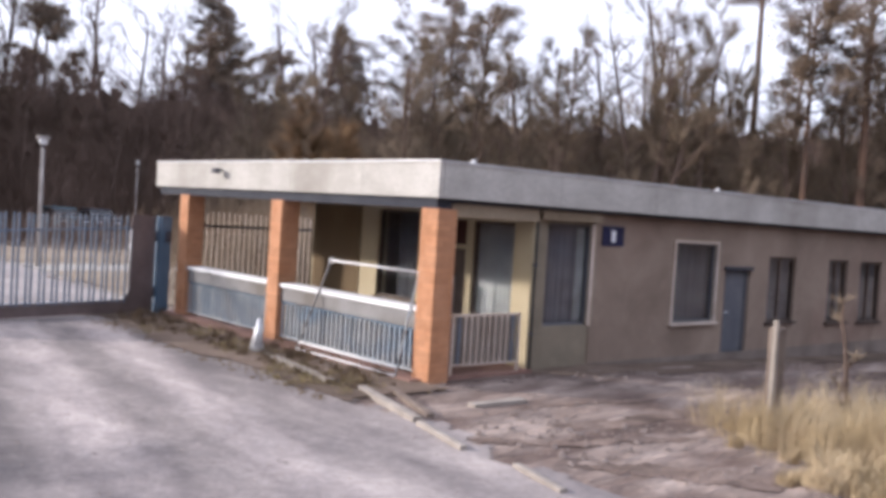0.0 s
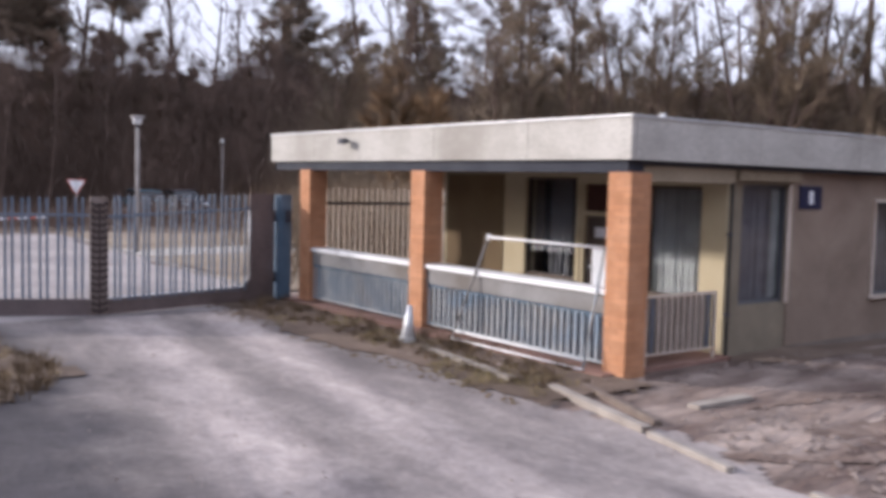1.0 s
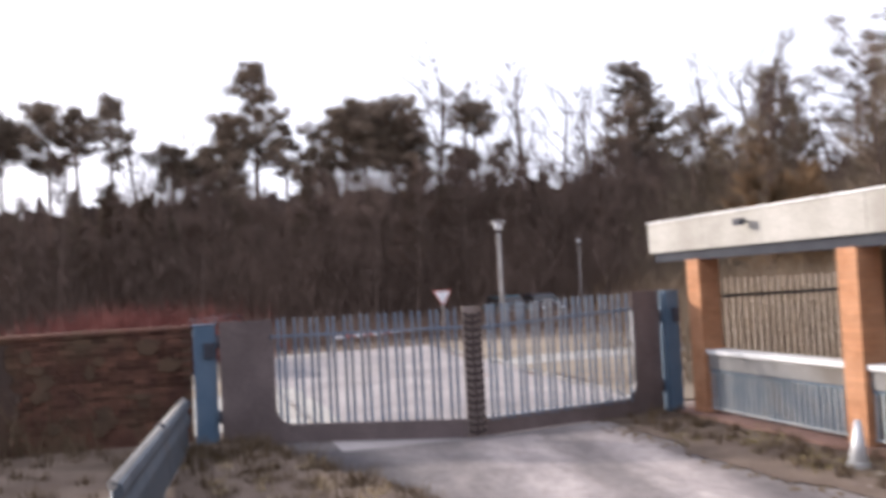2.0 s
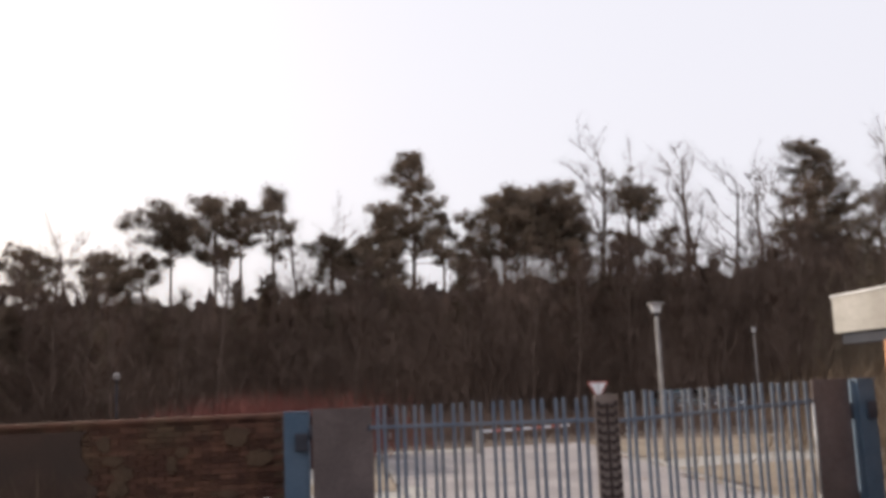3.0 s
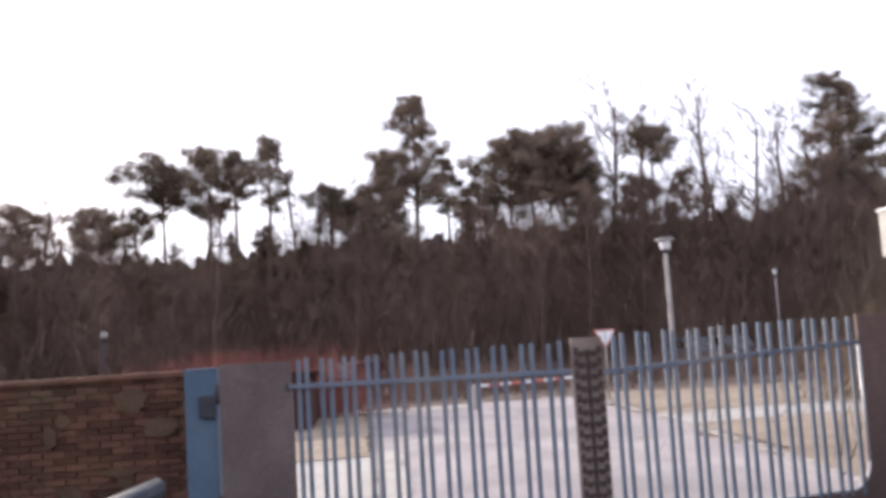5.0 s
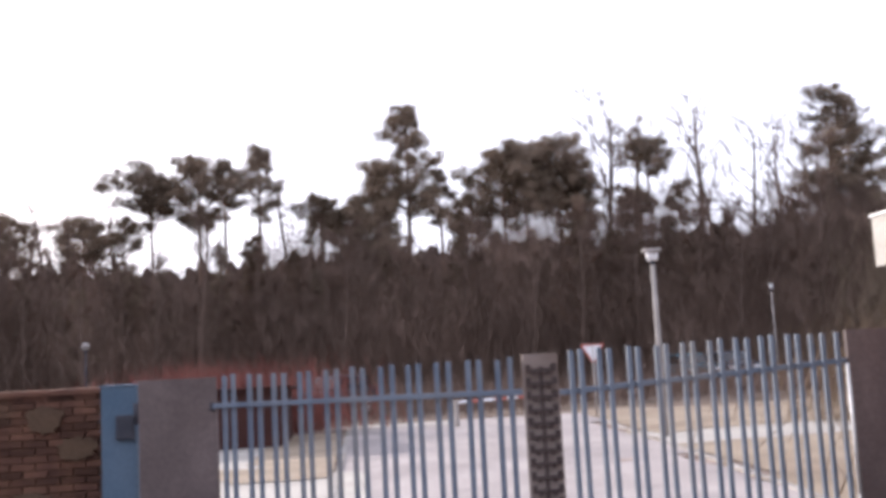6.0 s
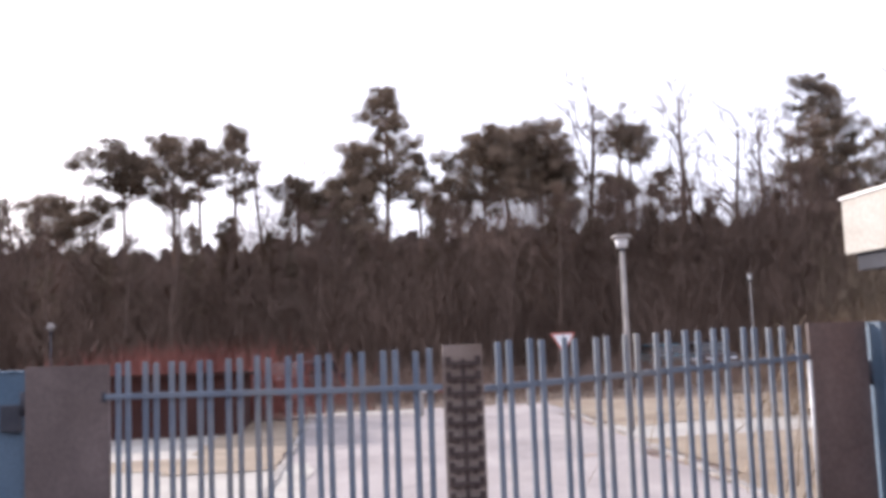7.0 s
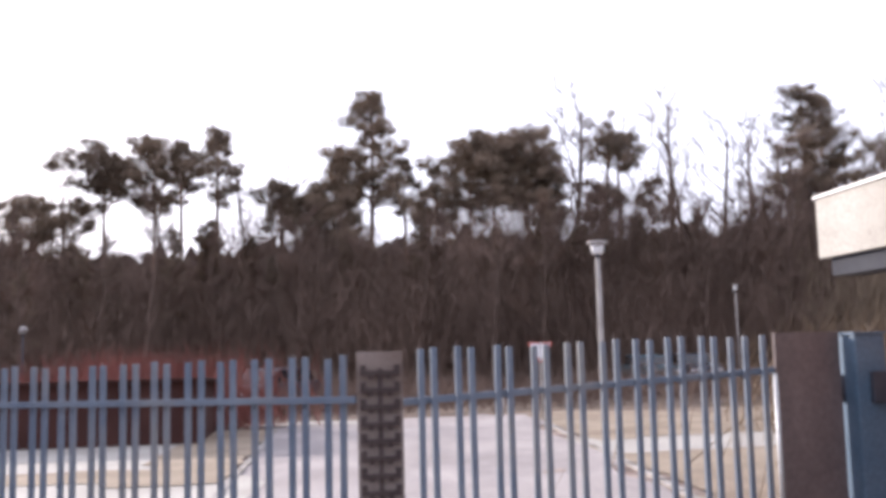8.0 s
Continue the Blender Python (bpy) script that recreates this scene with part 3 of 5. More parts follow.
def window(name, axis_, at, a0, a1, z0, z1, fr, label, curtain=None, mull=0, sill=True, w=0.06, cloth="curtain"):
    """A framed pane set in an opening, with a sill, a cloth and a room coloured dark behind."""
    ob = thing(name, (0, 0, 0), label, "window", "", "structure")

    def bx(u0, v0, za, u1, v1, zb, bevel=0.0):
        return box(u0, at + v0, za, u1, at + v1, zb, bevel) if axis_ == "y" else box(at + v0, u0, za, at + v1, u1, zb, bevel)

    for n, q in (("frame_head", (a0, z1 - w, a1, z1)), ("frame_foot", (a0, z0, a1, z0 + w)), ("frame_jamb", (a0, z0 + w, a0 + w, z1 - w)), ("frame_jamb", (a1 - w, z0 + w, a1, z1 - w))):
        part(n, bx(q[0], 0.05, q[1], q[2], 0.12, q[3], 0.006), fr, ob)
    for i in range(mull):
        c = a0 + (a1 - a0) * (i + 1) / (mull + 1)
        part("mullion", bx(c - 0.03, 0.06, z0 + w, c + 0.03, 0.11, z1 - w, 0.005), fr, ob)
    pane = part("pane", bx(a0 + w, 0.082, z0 + w, a1 - w, 0.088, z1 - w), "glass", ob)
    pane.visible_shadow = False
    if sill:
        part("window_sill", bx(a0 - 0.05, -0.07, z0 - 0.05, a1 + 0.05, 0.05, z0, 0.01), fr, ob)
    if curtain:
        for c0, c1 in curtain:
            n = max(6, int((c1 - c0) / 0.025))
            vs, fs = [], []
            for i in range(n + 1):
                u = c0 + (c1 - c0) * i / n
                v = at + 0.17 + 0.035 * math.sin(i * 1.3) + 0.015 * math.sin(i * 0.47)
                for z in (z0 - 0.1, z1):
                    vs.append((u, v, z) if axis_ == "y" else (v, u, z))
            for i in range(n):
                fs.append((2 * i, 2 * i + 2, 2 * i + 3, 2 * i + 1))
            # net curtain by default; grey cloths imitate the pane's reflection
            raw("curtain", vs, fs, cloth, ob, True)["label"] = "hanging cloth behind the pane"
    return ob


WY, BX = 9.18, 11.6  # side wall plane, porch back wall plane
side_holes = [(11.95, 13.02, 0.72, 2.40), (15.38, 16.71, 0.69, 2.18), (17.05, 17.95, -0.2, 1.69), (18.65, 19.72, 0.62, 1.98), (21.15, 22.05, 0.55, 1.96), (22.65, 23.75, 0.52, 1.94), (25.0, 26.2, 0.5, 1.9)]
wall_with_holes("wall_south", "y", WY, 0.28, 13.07, house_x1, -0.7, 2.62, side_holes[1:], "plaster", "rough brown-grey plastered side wall")
wall_with_holes("wall_bay", "y", WY + 0.025, 0.255, 11.62, 13.07, -0.3, 2.62, side_holes[:1], "panel", "olive-grey rendered panel under a wide window")
structure("plinth", box(13.1, WY - 0.012, -0.9, house_x1, WY, 0.06), "plinth", "dark damp plinth along the side wall")
wall_with_holes("wall_porch", "x", BX, 0.24, 9.47, 15.58, -0.05, 2.62, [(9.62, 10.62, 0.74, 2.36), (10.72, 12.0, 0.05, 2.36), (12.08, 13.30, 0.80, 2.46)], "cream", "cream painted porch back wall")
structure("wall_porch_render", box(BX - 0.015, 13.86, 0.02, BX, 15.5, 2.5), "olive", "olive-brown rendered stretch of porch wall")
# added sheet that darkens the cream wall where the sun would brighten it
structure("wall_porch_panel", box(BX - 0.014, 9.62, 0.06, BX, 10.62, 0.70), "plinth", "dark grey sheet added over the cream wall under the porch window")
structure("wall_north", box(BX + 0.24, 15.3, -0.3, house_x1, 15.58, 2.62), "plaster", "plastered rear wall")
structure("wall_east", box(house_x1 - 0.28, WY + 0.28, -0.9, house_x1, 15.3, 2.62), "plaster", "plastered far end wall")
structure("porch_corner_pier", box(BX - 0.02, WY + 0.0, 0.0, BX + 0.02, 9.6, 2.6, 0.006), "cream", "cream painted corner pier")
# added inner surfaces, their colour as dark as unlit rooms look through glass
structure("room_floor", box(BX + 0.25, WY + 0.3, -0.02, house_x1 - 0.3, 15.2, 0.03), "dark", "added room floor coloured as dark as an unlit room")
structure("room_wall", box(BX + 2.2, WY + 0.3, 0.03, BX + 2.3, 15.2, 2.6), "dark", "added inner wall coloured as dark as an unlit room")
structure("room_wall", box(BX + 2.4, 11.2, 0.03, house_x1 - 0.3, 11.3, 2.6), "dark", "added inner wall coloured as dark as an unlit room")
structure("porch_floor", box(9.1, 9.02, -0.25, BX, 17.55, 0.06, 0.01), "tile", "worn red-brown porch floor")
structure("porch_ceiling", box(9.5, 9.2, 2.56, BX, N1 - 0.15, 2.6), "soffit", "boarded porch ceiling with the roof shade in its colour")
structure("room_ceiling", box(BX + 0.25, WY + 0.29, 2.56, house_x1 - 0.3, 15.29, 2.6), "dark", "added room ceiling coloured as dark as an unlit room")

# roof: slab, fascia boards, zinc edge
roof = thing("roof", (0, 0, Z0), "flat felt roof with pale concrete fascia and zinc edge", "roof", "", "structure")
roof.location = (0, 0, 0)
part("slab", box(FX + 0.08, SY + 0.08, 2.66, house_x1 + 0.2, 15.9, Z1 - 0.02), "roofing", roof)
part("slab", box(FX + 0.08, 15.9, 2.66, BX + 0.6, N1 - 0.06, Z1 - 0.02), "roofing", roof)
yc = [SY, 10.72, 12.86, 15.0, 16.55, N1]
for a, b in zip(yc, yc[1:]):
    part("fascia_panel", box(FX, a + 0.004, Z0, FX + 0.08, b - 0.004, Z1, 0.006), "fascia", roof, "pale weathered concrete fascia")
xs = [FX + 0.082 + i * 2.45 for i in range(9)]
for a, b in zip(xs, xs[1:]):
    part("fascia_panel", box(a + 0.003, SY, Z0, min(b, house_x1 + 0.2) - 0.003, SY + 0.08, Z1, 0.006), "fascia", roof, "pale weathered concrete fascia")
part("fascia_panel", box(FX + 0.08, N1 - 0.06, Z0, BX + 0.6, N1, Z1, 0.006), "fascia", roof)
part("edge_strip", box(FX - 0.02, SY - 0.02, Z1, FX + 0.14, N1 + 0.01, Z1 + 0.025, 0.005), "zinc", roof, "dull zinc edge strip")
part("edge_strip", box(FX + 0.14, SY - 0.02, Z1, house_x1 + 0.2, SY + 0.14, Z1 + 0.025, 0.005), "zinc", roof, "dull zinc edge strip")
# undersides take the darkened colour for the shade below the fascia
part("soffit_beam", box(FX + 0.06, SY + 0.10, 2.50, FX + 0.34, N1 - 0.1, Z0), "soffit", roof, "blue-grey soffit beam darkened as in roof shade")
part("shaded_soffit_board", box(FX + 0.34, SY + 0.10, 2.60, house_x1, WY, Z0), "soffit", roof, "soffit board with the eave shade in its colour")
part("shutter_box", box(9.72, SY + 0.16, 2.40, BX - 0.05, WY + 0.02, 2.60, 0.01), "boxing", roof, "brown roller shutter box")
part("shutter_box", box(BX + 0.06, SY + 0.17, 2.45, 13.1, WY + 0.02, 2.60, 0.01), "boxing", roof, "brown roller shutter box")
for vx in (10.25, 16.65):
    v = thing("roof_vent", (vx, SY + 0.35, Z1 - 0.02), "small white vent cap on the roof edge", "vent")
    part("pipe", cyl((0, 0, 0), (0, 0, 0.07), 0.035), "white", v)
    part("cap", cyl((0, 0, 0.07), (0, 0, 0.12), 0.06, 0.03), "white", v)

dp = thing("downpipe", (BX + 0.03, WY - 0.04, 0), "thin black downpipe at the wall corner", "pipe")
part("pipe", cyl((0, 0, 0.0), (0, 0, 2.6), 0.02), "rubber", dp)
for z in (0.6, 1.7):
    part("bracket", box(-0.045, -0.02, z, 0.045, 0.05, z + 0.03), "iron", dp)

# windows and doors
window("window_1", "y", WY + 0.02, 11.95, 13.02, 0.72, 2.40, "bluedoor", "wide bluish window with a pale curtain edge", [(11.97, 13.0)], 0, False, 0.04, cloth="greycloth")
part("curtain_edge", box(12.78, WY + 0.13, 0.78, 12.97, WY + 0.145, 2.34, 0.003), "curtain", bpy.data.objects["window_1"], "bright white curtain edge")
part("reveal", box(12.99, WY - 0.02, 0.70, 13.07, WY + 0.02, 2.42, 0.005), "frame", bpy.data.objects["window_1"], "pale jamb strip")
window("window_2", "y", WY, 15.38, 16.71, 0.69, 2.18, "bluedoor", "single window with pale worn surround and sill", [(15.46, 16.66)], 0, False, 0.035, cloth="dimcloth")
part("window_sill", box(15.30, WY - 0.08, 0.635, 16.79, WY + 0.05, 0.69, 0.01), "frame", bpy.data.objects["window_2"], "pale worn sill")
part("surround", box(15.325, WY - 0.03, 0.69, 15.38, WY + 0.05, 2.235, 0.006), "frame", bpy.data.objects["window_2"])
part("surround", box(16.71, WY - 0.03, 0.69, 16.765, WY + 0.05, 2.235, 0.006), "frame", bpy.data.objects["window_2"])
part("surround", box(15.38, WY - 0.03, 2.18, 16.71, WY + 0.05, 2.235, 0.006), "frame", bpy.data.objects["window_2"])
window("window_3", "y", WY, 18.65, 19.72, 0.62, 1.98, "darkframe", "dark window in the plastered wall", [(18.70, 19.67)], 1, True, 0.05, cloth="dimcloth")
window("window_4", "y", WY, 21.15, 22.05, 0.55, 1.96, "darkframe", "dark window in the plastered wall", [(21.20, 22.00)], 1, True, 0.05, cloth="dimcloth")
window("window_5", "y", WY, 22.65, 23.75, 0.52, 1.94, "darkframe", "dark window in the plastered wall", [(22.70, 23.70)], 1, True, 0.05, cloth="dimcloth")
window("window_6", "y", WY, 25.0, 26.2, 0.5, 1.9, "darkframe", "dark window in the plastered wall", [(25.05, 26.15)], 1, True, 0.05, cloth="dimcloth")
window("window_7", "x", BX, 12.08, 13.30, 0.80, 2.46, "darkframe", "dark porch window with a narrow curtain", [(12.35, 12.85)], 0, True, 0.05, cloth="dimcloth")
window("window_8", "x", BX, 9.62, 10.62, 0.74, 2.36, "darkframe", "porch window behind white net curtains", [(9.62, 10.60)], 0, True, 0.05)

door = thing("door_1", (0, 0, 0), "blue-grey side door under a dark lintel", "door", "", "structure")
part("leaf", box(17.09, WY + 0.10, -0.2, 17.91, WY + 0.15, 1.66, 0.004), "bluedoor", door)
part("jamb", box(17.05, WY + 0.06, -0.2, 17.09, WY + 0.18, 1.69), "bluedoor", door)
part("jamb", box(17.91, WY + 0.06, -0.2, 17.95, WY + 0.18, 1.69), "bluedoor", door)
part("lintel", box(17.0, WY - 0.05, 1.69, 18.0, WY + 0.05, 1.76, 0.005), "iron", door, "dark lintel strip")
part("handle", cyl((17.17, WY + 0.04, 0.85), (17.29, WY + 0.04, 0.85), 0.012), "zinc", door)
for z in (0.0, 0.85):
    part("door_panel", box(17.2, WY + 0.085, z + 0.05, 17.8, WY + 0.10, z + 0.75, 0.008), "bluedoor", door)

door = thing("door_2", (0, 0, 0), "dark porch door with a white notice", "door", "", "structure")
part("leaf", box(BX + 0.10, 10.80, 0.07, BX + 0.15, 11.92, 1.86, 0.004), "darkframe", door)
for a in (10.72, 11.92):
    part("jamb", box(BX + 0.02, a, 0.06, BX + 0.16, a + 0.08, 2.36, 0.004), "cream", door, "cream painted jamb")
part("transom", box(BX + 0.02, 10.80, 1.86, BX + 0.16, 11.92, 1.93, 0.004), "cream", door, "cream painted transom")
part("top_panel", box(BX + 0.08, 10.80, 1.93, BX + 0.12, 11.92, 2.36), "hut", door, "red-brown top panel")
part("handle", cyl((BX + 0.06, 11.84, 1.05), (BX + 0.06, 11.72, 1.05), 0.012), "zinc", door)
nb = thing("notice", (BX + 0.09, 11.45, 0.62), "blank white notice sheet on the porch door", "notice")
part("sheet", box(-0.012, -0.32, 0.0, 0.0, 0.32, 0.76), "paper", nb)
nb = thing("notice", (BX + 0.09, 11.45, 1.52), "small pale notice strip on the porch door", "notice")
part("sheet", box(-0.012, -0.28, 0.0, 0.0, 0.28, 0.16), "paper", nb)

plate = thing("house_sign", (13.53, WY, 2.235), "dark blue enamel plate with a white mark", "sign")
part("plate", box(-0.285, -0.025, -0.17, 0.285, -0.003, 0.17, 0.008), "signblue", plate)
part("mark", box(-0.055, -0.031, -0.10, 0.055, -0.025, 0.10, 0.003), "paper", plate, "plain white bar")

cam_ob = thing("floodlight", (FX, 15.3, 2.99), "small dark floodlight on the fascia", "lamp")
part("bracket", cyl((0, 0, 0), (-0.12, 0, 0.02), 0.02), "iron", cam_ob)
part("housing", box(-0.20, -0.09, -0.05, -0.10, 0.09, 0.05, 0.02), "iron", cam_ob)


# ---- pillars ----
def pillar(y, n):
    """A square brick pillar, four bricks to the course round a core."""
    ob = thing("brick_pillar", (FX + 0.0, y, 0.0), "square orange brick pillar carrying the porch roof", "pillar", "porch pillars")
    S = 0.365
    part("core", box(0.005, -S / 2 + 0.005, -0.1, S - 0.005, S / 2 - 0.005, 2.505), "mortar", ob)
    return ob


PILLARS = [9.05, 13.26, 16.90]
pillars = [pillar(y, i) for i, y in enumerate(PILLARS)]


def parapet(y0, y1, sheet="bluesheet"):
    """A concrete-capped band over a row of blue flat bars, between two pillars."""
    ob = thing("parapet", (FX + 0.16, y0, 0), "white-topped concrete parapet over faded blue bars", "parapet", "porch parapets")
    L = y1 - y0
    part("band", box(-0.08, 0.004, 0.75, 0.16, L - 0.004, 0.99, 0.01), "band", ob)
    part("coping", box(-0.12, 0.004, 0.99, 0.22, L - 0.004, 1.055, 0.012), "white", ob, "white painted coping")
    part("top_rail", box(-0.06, 0.004, 0.70, -0.03, L - 0.004, 0.74), "bluesheet", ob)
    part("bottom_rail", box(-0.065, 0.004, 0.12, -0.03, L - 0.004, 0.15), "palebar", ob)
    n = int(L / 0.125)
    me = None
    for i in range(n):
        y = (i + 0.5) * L / n
        if me is None:
            o = part("bar", box(-0.022, -0.018, 0.15, 0.0, 0.018, 0.72), "palebar", ob)
            me = o.data
        else:
            o = new("bar", me)
            o.parent = ob
        o.location = (-0.05 + random.uniform(-0.004, 0.004), y, 0)
        o.rotation_euler = (0, 0, radians(random.uniform(-5, 5)))
    part("back_sheet", box(0.02, 0.004, 0.12, 0.026, L - 0.004, 0.75), sheet, ob, "sheet behind the bars")
    return ob


# near parapet: the dark back sheet paints the shadowed gaps
parapet(PILLARS[0] + 0.183, PILLARS[1] - 0.183, "gapsheet")
parapet(PILLARS[1] + 0.183, PILLARS[2] - 0.183)

rail = thing("side_railing", (9.92, 9.12, 0), "low railing of cream and blue flat bars beside the porch", "railing")
L = 1.42
part("top_rail", box(0, -0.02, 0.93, L, 0.02, 0.965, 0.004), "frame", rail)
part("bottom_rail", box(0, -0.015, 0.19, L, 0.015, 0.215, 0.004), "frame", rail)
for i in range(12):
    x = 0.03 + i * (L - 0.06) / 11
    part("bar", box(x - 0.017, -0.012, 0.215, x + 0.017, 0.012, 0.93), "gatebar" if i in (1, 10, 11) else "frame", rail)
part("back_sheet", box(0.02, 0.05, 0.20, L - 0.02, 0.056, 0.93), "plinth", rail, "dull brown-grey sheet behind the bars")
for x in (0.02, L - 0.02):
    part("post", box(x - 0.02, -0.02, 0.05, x + 0.02, 0.02, 0.965), "frame", rail)

# bar fence closing the porch's far end
fence = thing("bar_fence", (9.6, 17.55, 0), "rusty upright bar fence beyond the porch", "fence")
part("rail", box(0, -0.02, 1.84, 5.2, 0.02, 1.89), "iron", fence)
part("rail", box(0, -0.02, 0.25, 5.2, 0.02, 0.30), "iron", fence)
fb = box(-0.014, -0.014, 0.05, 0.014, 0.014, 2.16)
first = part("bar", fb, "frame", fence)
for i in range(1, 40):
    o = new("bar", first.data)
    o.parent = fence
    o.location = (0.06 + i * 0.13, 0, random.uniform(-0.02, 0.02))
first.location = (0.06, 0, 0)

# white pipe frame leaning on the parapet
bed = thing("pipe_frame", (9.1, 9.4, 0.05), "white steel pipe frame leaning on the parapet", "frame")
A, B, C, D = (0.36, 0.0, 1.51), (0.36, 2.27, 1.51), (0.0, 2.62, 0.02), (0.0, -0.05, 0.02)
for n, p, q, m_ in (("top_tube", A, B, "white"), ("side_tube", B, C, "band"), ("foot_tube", C, D, "white"), ("side_tube", D, A, "bluebar")):
    part(n, cyl(p, q, 0.016), m_, bed)
part("foot_tube", cyl((0.03, 2.6, 0.13), (0.03, -0.04, 0.13), 0.015), "white", bed)
part("joint", cyl((0.36, 2.27, 1.46), (0.36, 2.27, 1.55), 0.032), "white", bed)

bol = thing("bollard", (8.55, 12.35, 0.0), "small tapered pale concrete stub beside the pillar", "bollard")
part("shaft", cyl((0, 0, 0.0), (0.03, 0.0, 0.54), 0.115, 0.035, 14), "zinc", bol)
part("foot", cyl((0, 0, -0.05), (0, 0, 0.08), 0.14, 0.125, 14), "concrete", bol)


def plank(name, x0, y0, x1, y1, w, h, material, label):
    ob = thing(name, ((x0 + x1) / 2, (y0 + y1) / 2, height((x0 + x1) / 2, (y0 + y1) / 2) + 0.02), label, "plank", "planks on the ground")
    d = math.hypot(x1 - x0, y1 - y0)
    p = part("board", box(-d / 2, -w / 2, -0.03, d / 2, w / 2, h, 0.012), material, ob)
    ob.rotation_euler = (0, 0, math.atan2(y1 - y0, x1 - x0))
    return ob


plank("plank", 8.22, 8.95, 7.68, 7.08, 0.12, 0.06, "plank", "long weathered grey plank lying in the mud")
plank("plank", 7.62, 6.98, 7.30, 5.85, 0.085, 0.045, "plank", "pale thin plank lying in the mud")
plank("plank", 7.31, 5.1, 7.06, 4.25, 0.08, 0.04, "plank", "pale short board end in the mud")
plank("plank", 8.92, 7.52, 9.85, 7.5, 0.16, 0.03, "plank", "flat pale board pressed into the mud")
plank("plank", 8.62, 8.85, 7.98, 7.2, 0.10, 0.05, "darkwood", "dark half-buried plank in the mud")
plank("plank", 7.95, 7.9, 7.42, 6.2, 0.06, 0.03, "darkwood", "thin dark strip half buried in the mud")
plank("plank", 8.45, 11.9, 8.10, 9.5, 0.14, 0.05, "plank", "mossy plank along the edge of the verge")


# ---- gate ----
def leaf(name, hinge, inner, plate_w, top0, top1, label, flip):
    """A gate leaf: sheet frame with a rounded inner corner, a rail and paired bars; x runs from the hinge inwards."""
    ob = thing(name, (hinge[0], hinge[1], 0), label, "gate", "gate leaves")
    L = math.hypot(inner[0] - hinge[0], inner[1] - hinge[1])
    ob.rotation_euler = (0, 0, math.atan2(inner[1] - hinge[1], inner[0] - hinge[0]))
    b0, b1, r = 0.04, 0.30, 0.26
    arc = [(plate_w + r - r * math.sin(radians(a)), b1 + r - r * math.cos(radians(a))) for a in range(0, 91, 10)]
    sheet = part("sheet", slab([(0, b0), (L, b0), (L, b1), *arc, (plate_w, top0), (0, top0)], 0.03), "gateplate", ob, "brown-grey sheet steel frame")
    edge = [(L, b1)] + arc + [(plate_w, top0 - 0.3)]
    bm = bmesh.new()
    for (x0, z0), (x1, z1) in zip(edge, edge[1:]):
        cyl((x0, 0, z0), (x1, 0, z1), 0.018 if flip else 0.014, n=8, bm=bm)
    part("edge_trim", bm, "zinc" if flip else "gateplate", ob, "worn edge of the sheet")
    rz = 1.64 if flip else 1.665
    rise = 0.115 if flip else -0.02
    rail_ = part("rail", box(plate_w - 0.03, -0.028, -0.0225, L, -0.004, 0.0225, 0.004), "gatebar", ob)
    rail_.location = (0, 0, rz + rise * L / (L - plate_w))
    rail_.rotation_euler = (0, math.atan2(rise, L - plate_w), 0)
    part("rail_clip", box(plate_w - 0.05, -0.036, rz + rise - 0.04, plate_w - 0.02, -0.016, rz + rise + 0.04, 0.004), "iron", ob, "dark rail clip")
    n = int((L - plate_w) / 0.2635) + 1
    me = None
    for i in range(n):
        for k in (0.0, 0.103):
            x = L - 0.116 - i * 0.2635 - k
            if x < plate_w + 0.03:
                continue
            if me is None:
                o = part("bar", box(-0.0205, -0.014, 0.25, 0.0205, 0.014, 1.0, 0.004), "gatebar", ob)
                me = o.data
            else:
                o = new("bar", me)
                o.parent = ob
            top = top1 + (top0 - top1) * (L - x) / L
            o.location = (x, 0.017, 0.25 - 0.25 * (top - 0.25) / 0.75)
            o.scale = (1, 1, (top - 0.25) / 0.75 * random.uniform(0.995, 1.005))
            o.rotation_euler = (0, radians(random.uniform(-0.35, 0.35)), 0)
    part("hinge", cyl((-0.03, 0, 0.35), (-0.03, 0, 0.55), 0.03), "iron", ob)
    part("hinge", cyl((-0.03, 0, 1.5), (-0.03, 0, 1.7), 0.03), "iron", ob)
    return ob


ML, MR = (5.35, 16.77), (5.64, 16.77)
leaf("gate_leaf", (1.92, 18.38), ML, 0.86, 1.91, 1.94, "blue barred gate leaf with a brown-grey sheet frame", False)
leaf("gate_leaf", (9.0, 17.52), MR, 0.58, 2.03, 1.975, "blue barred gate leaf with a brown-grey sheet frame", True)

stile = thing("gate_post", (5.495, 16.75, 0), "flat steel gate post with dark notched rungs", "post")
part("plate", box(-0.145, -0.02, 0.0, 0.145, 0.03, 1.965, 0.006), "postplate", stile, "dull beige steel plate")
part("spine", box(-0.013, -0.045, 0.05, 0.013, -0.02, 1.86), "rungs", stile, "dark spine")
bm = box(-0.125, -0.05, -0.014, 0.125, -0.02, 0.014)
box(-0.125, -0.05, 0.014, -0.09, -0.02, 0.05, 0, bm)
box(0.09, -0.05, 0.014, 0.125, -0.02, 0.05, 0, bm)
box(-0.075, -0.05, -0.035, -0.045, -0.02, -0.014, 0, bm)
box(0.045, -0.05, -0.035, 0.075, -0.02, -0.014, 0, bm)
rung = part("rung", bm, "rungs", stile, "dark notched rung")
rung.location = (0, 0, 0.12)
for i in range(1, 17):
    o = new("rung", rung.data)
    o.parent = stile
    o.location = (0, 0, 0.12 + i * 0.107)


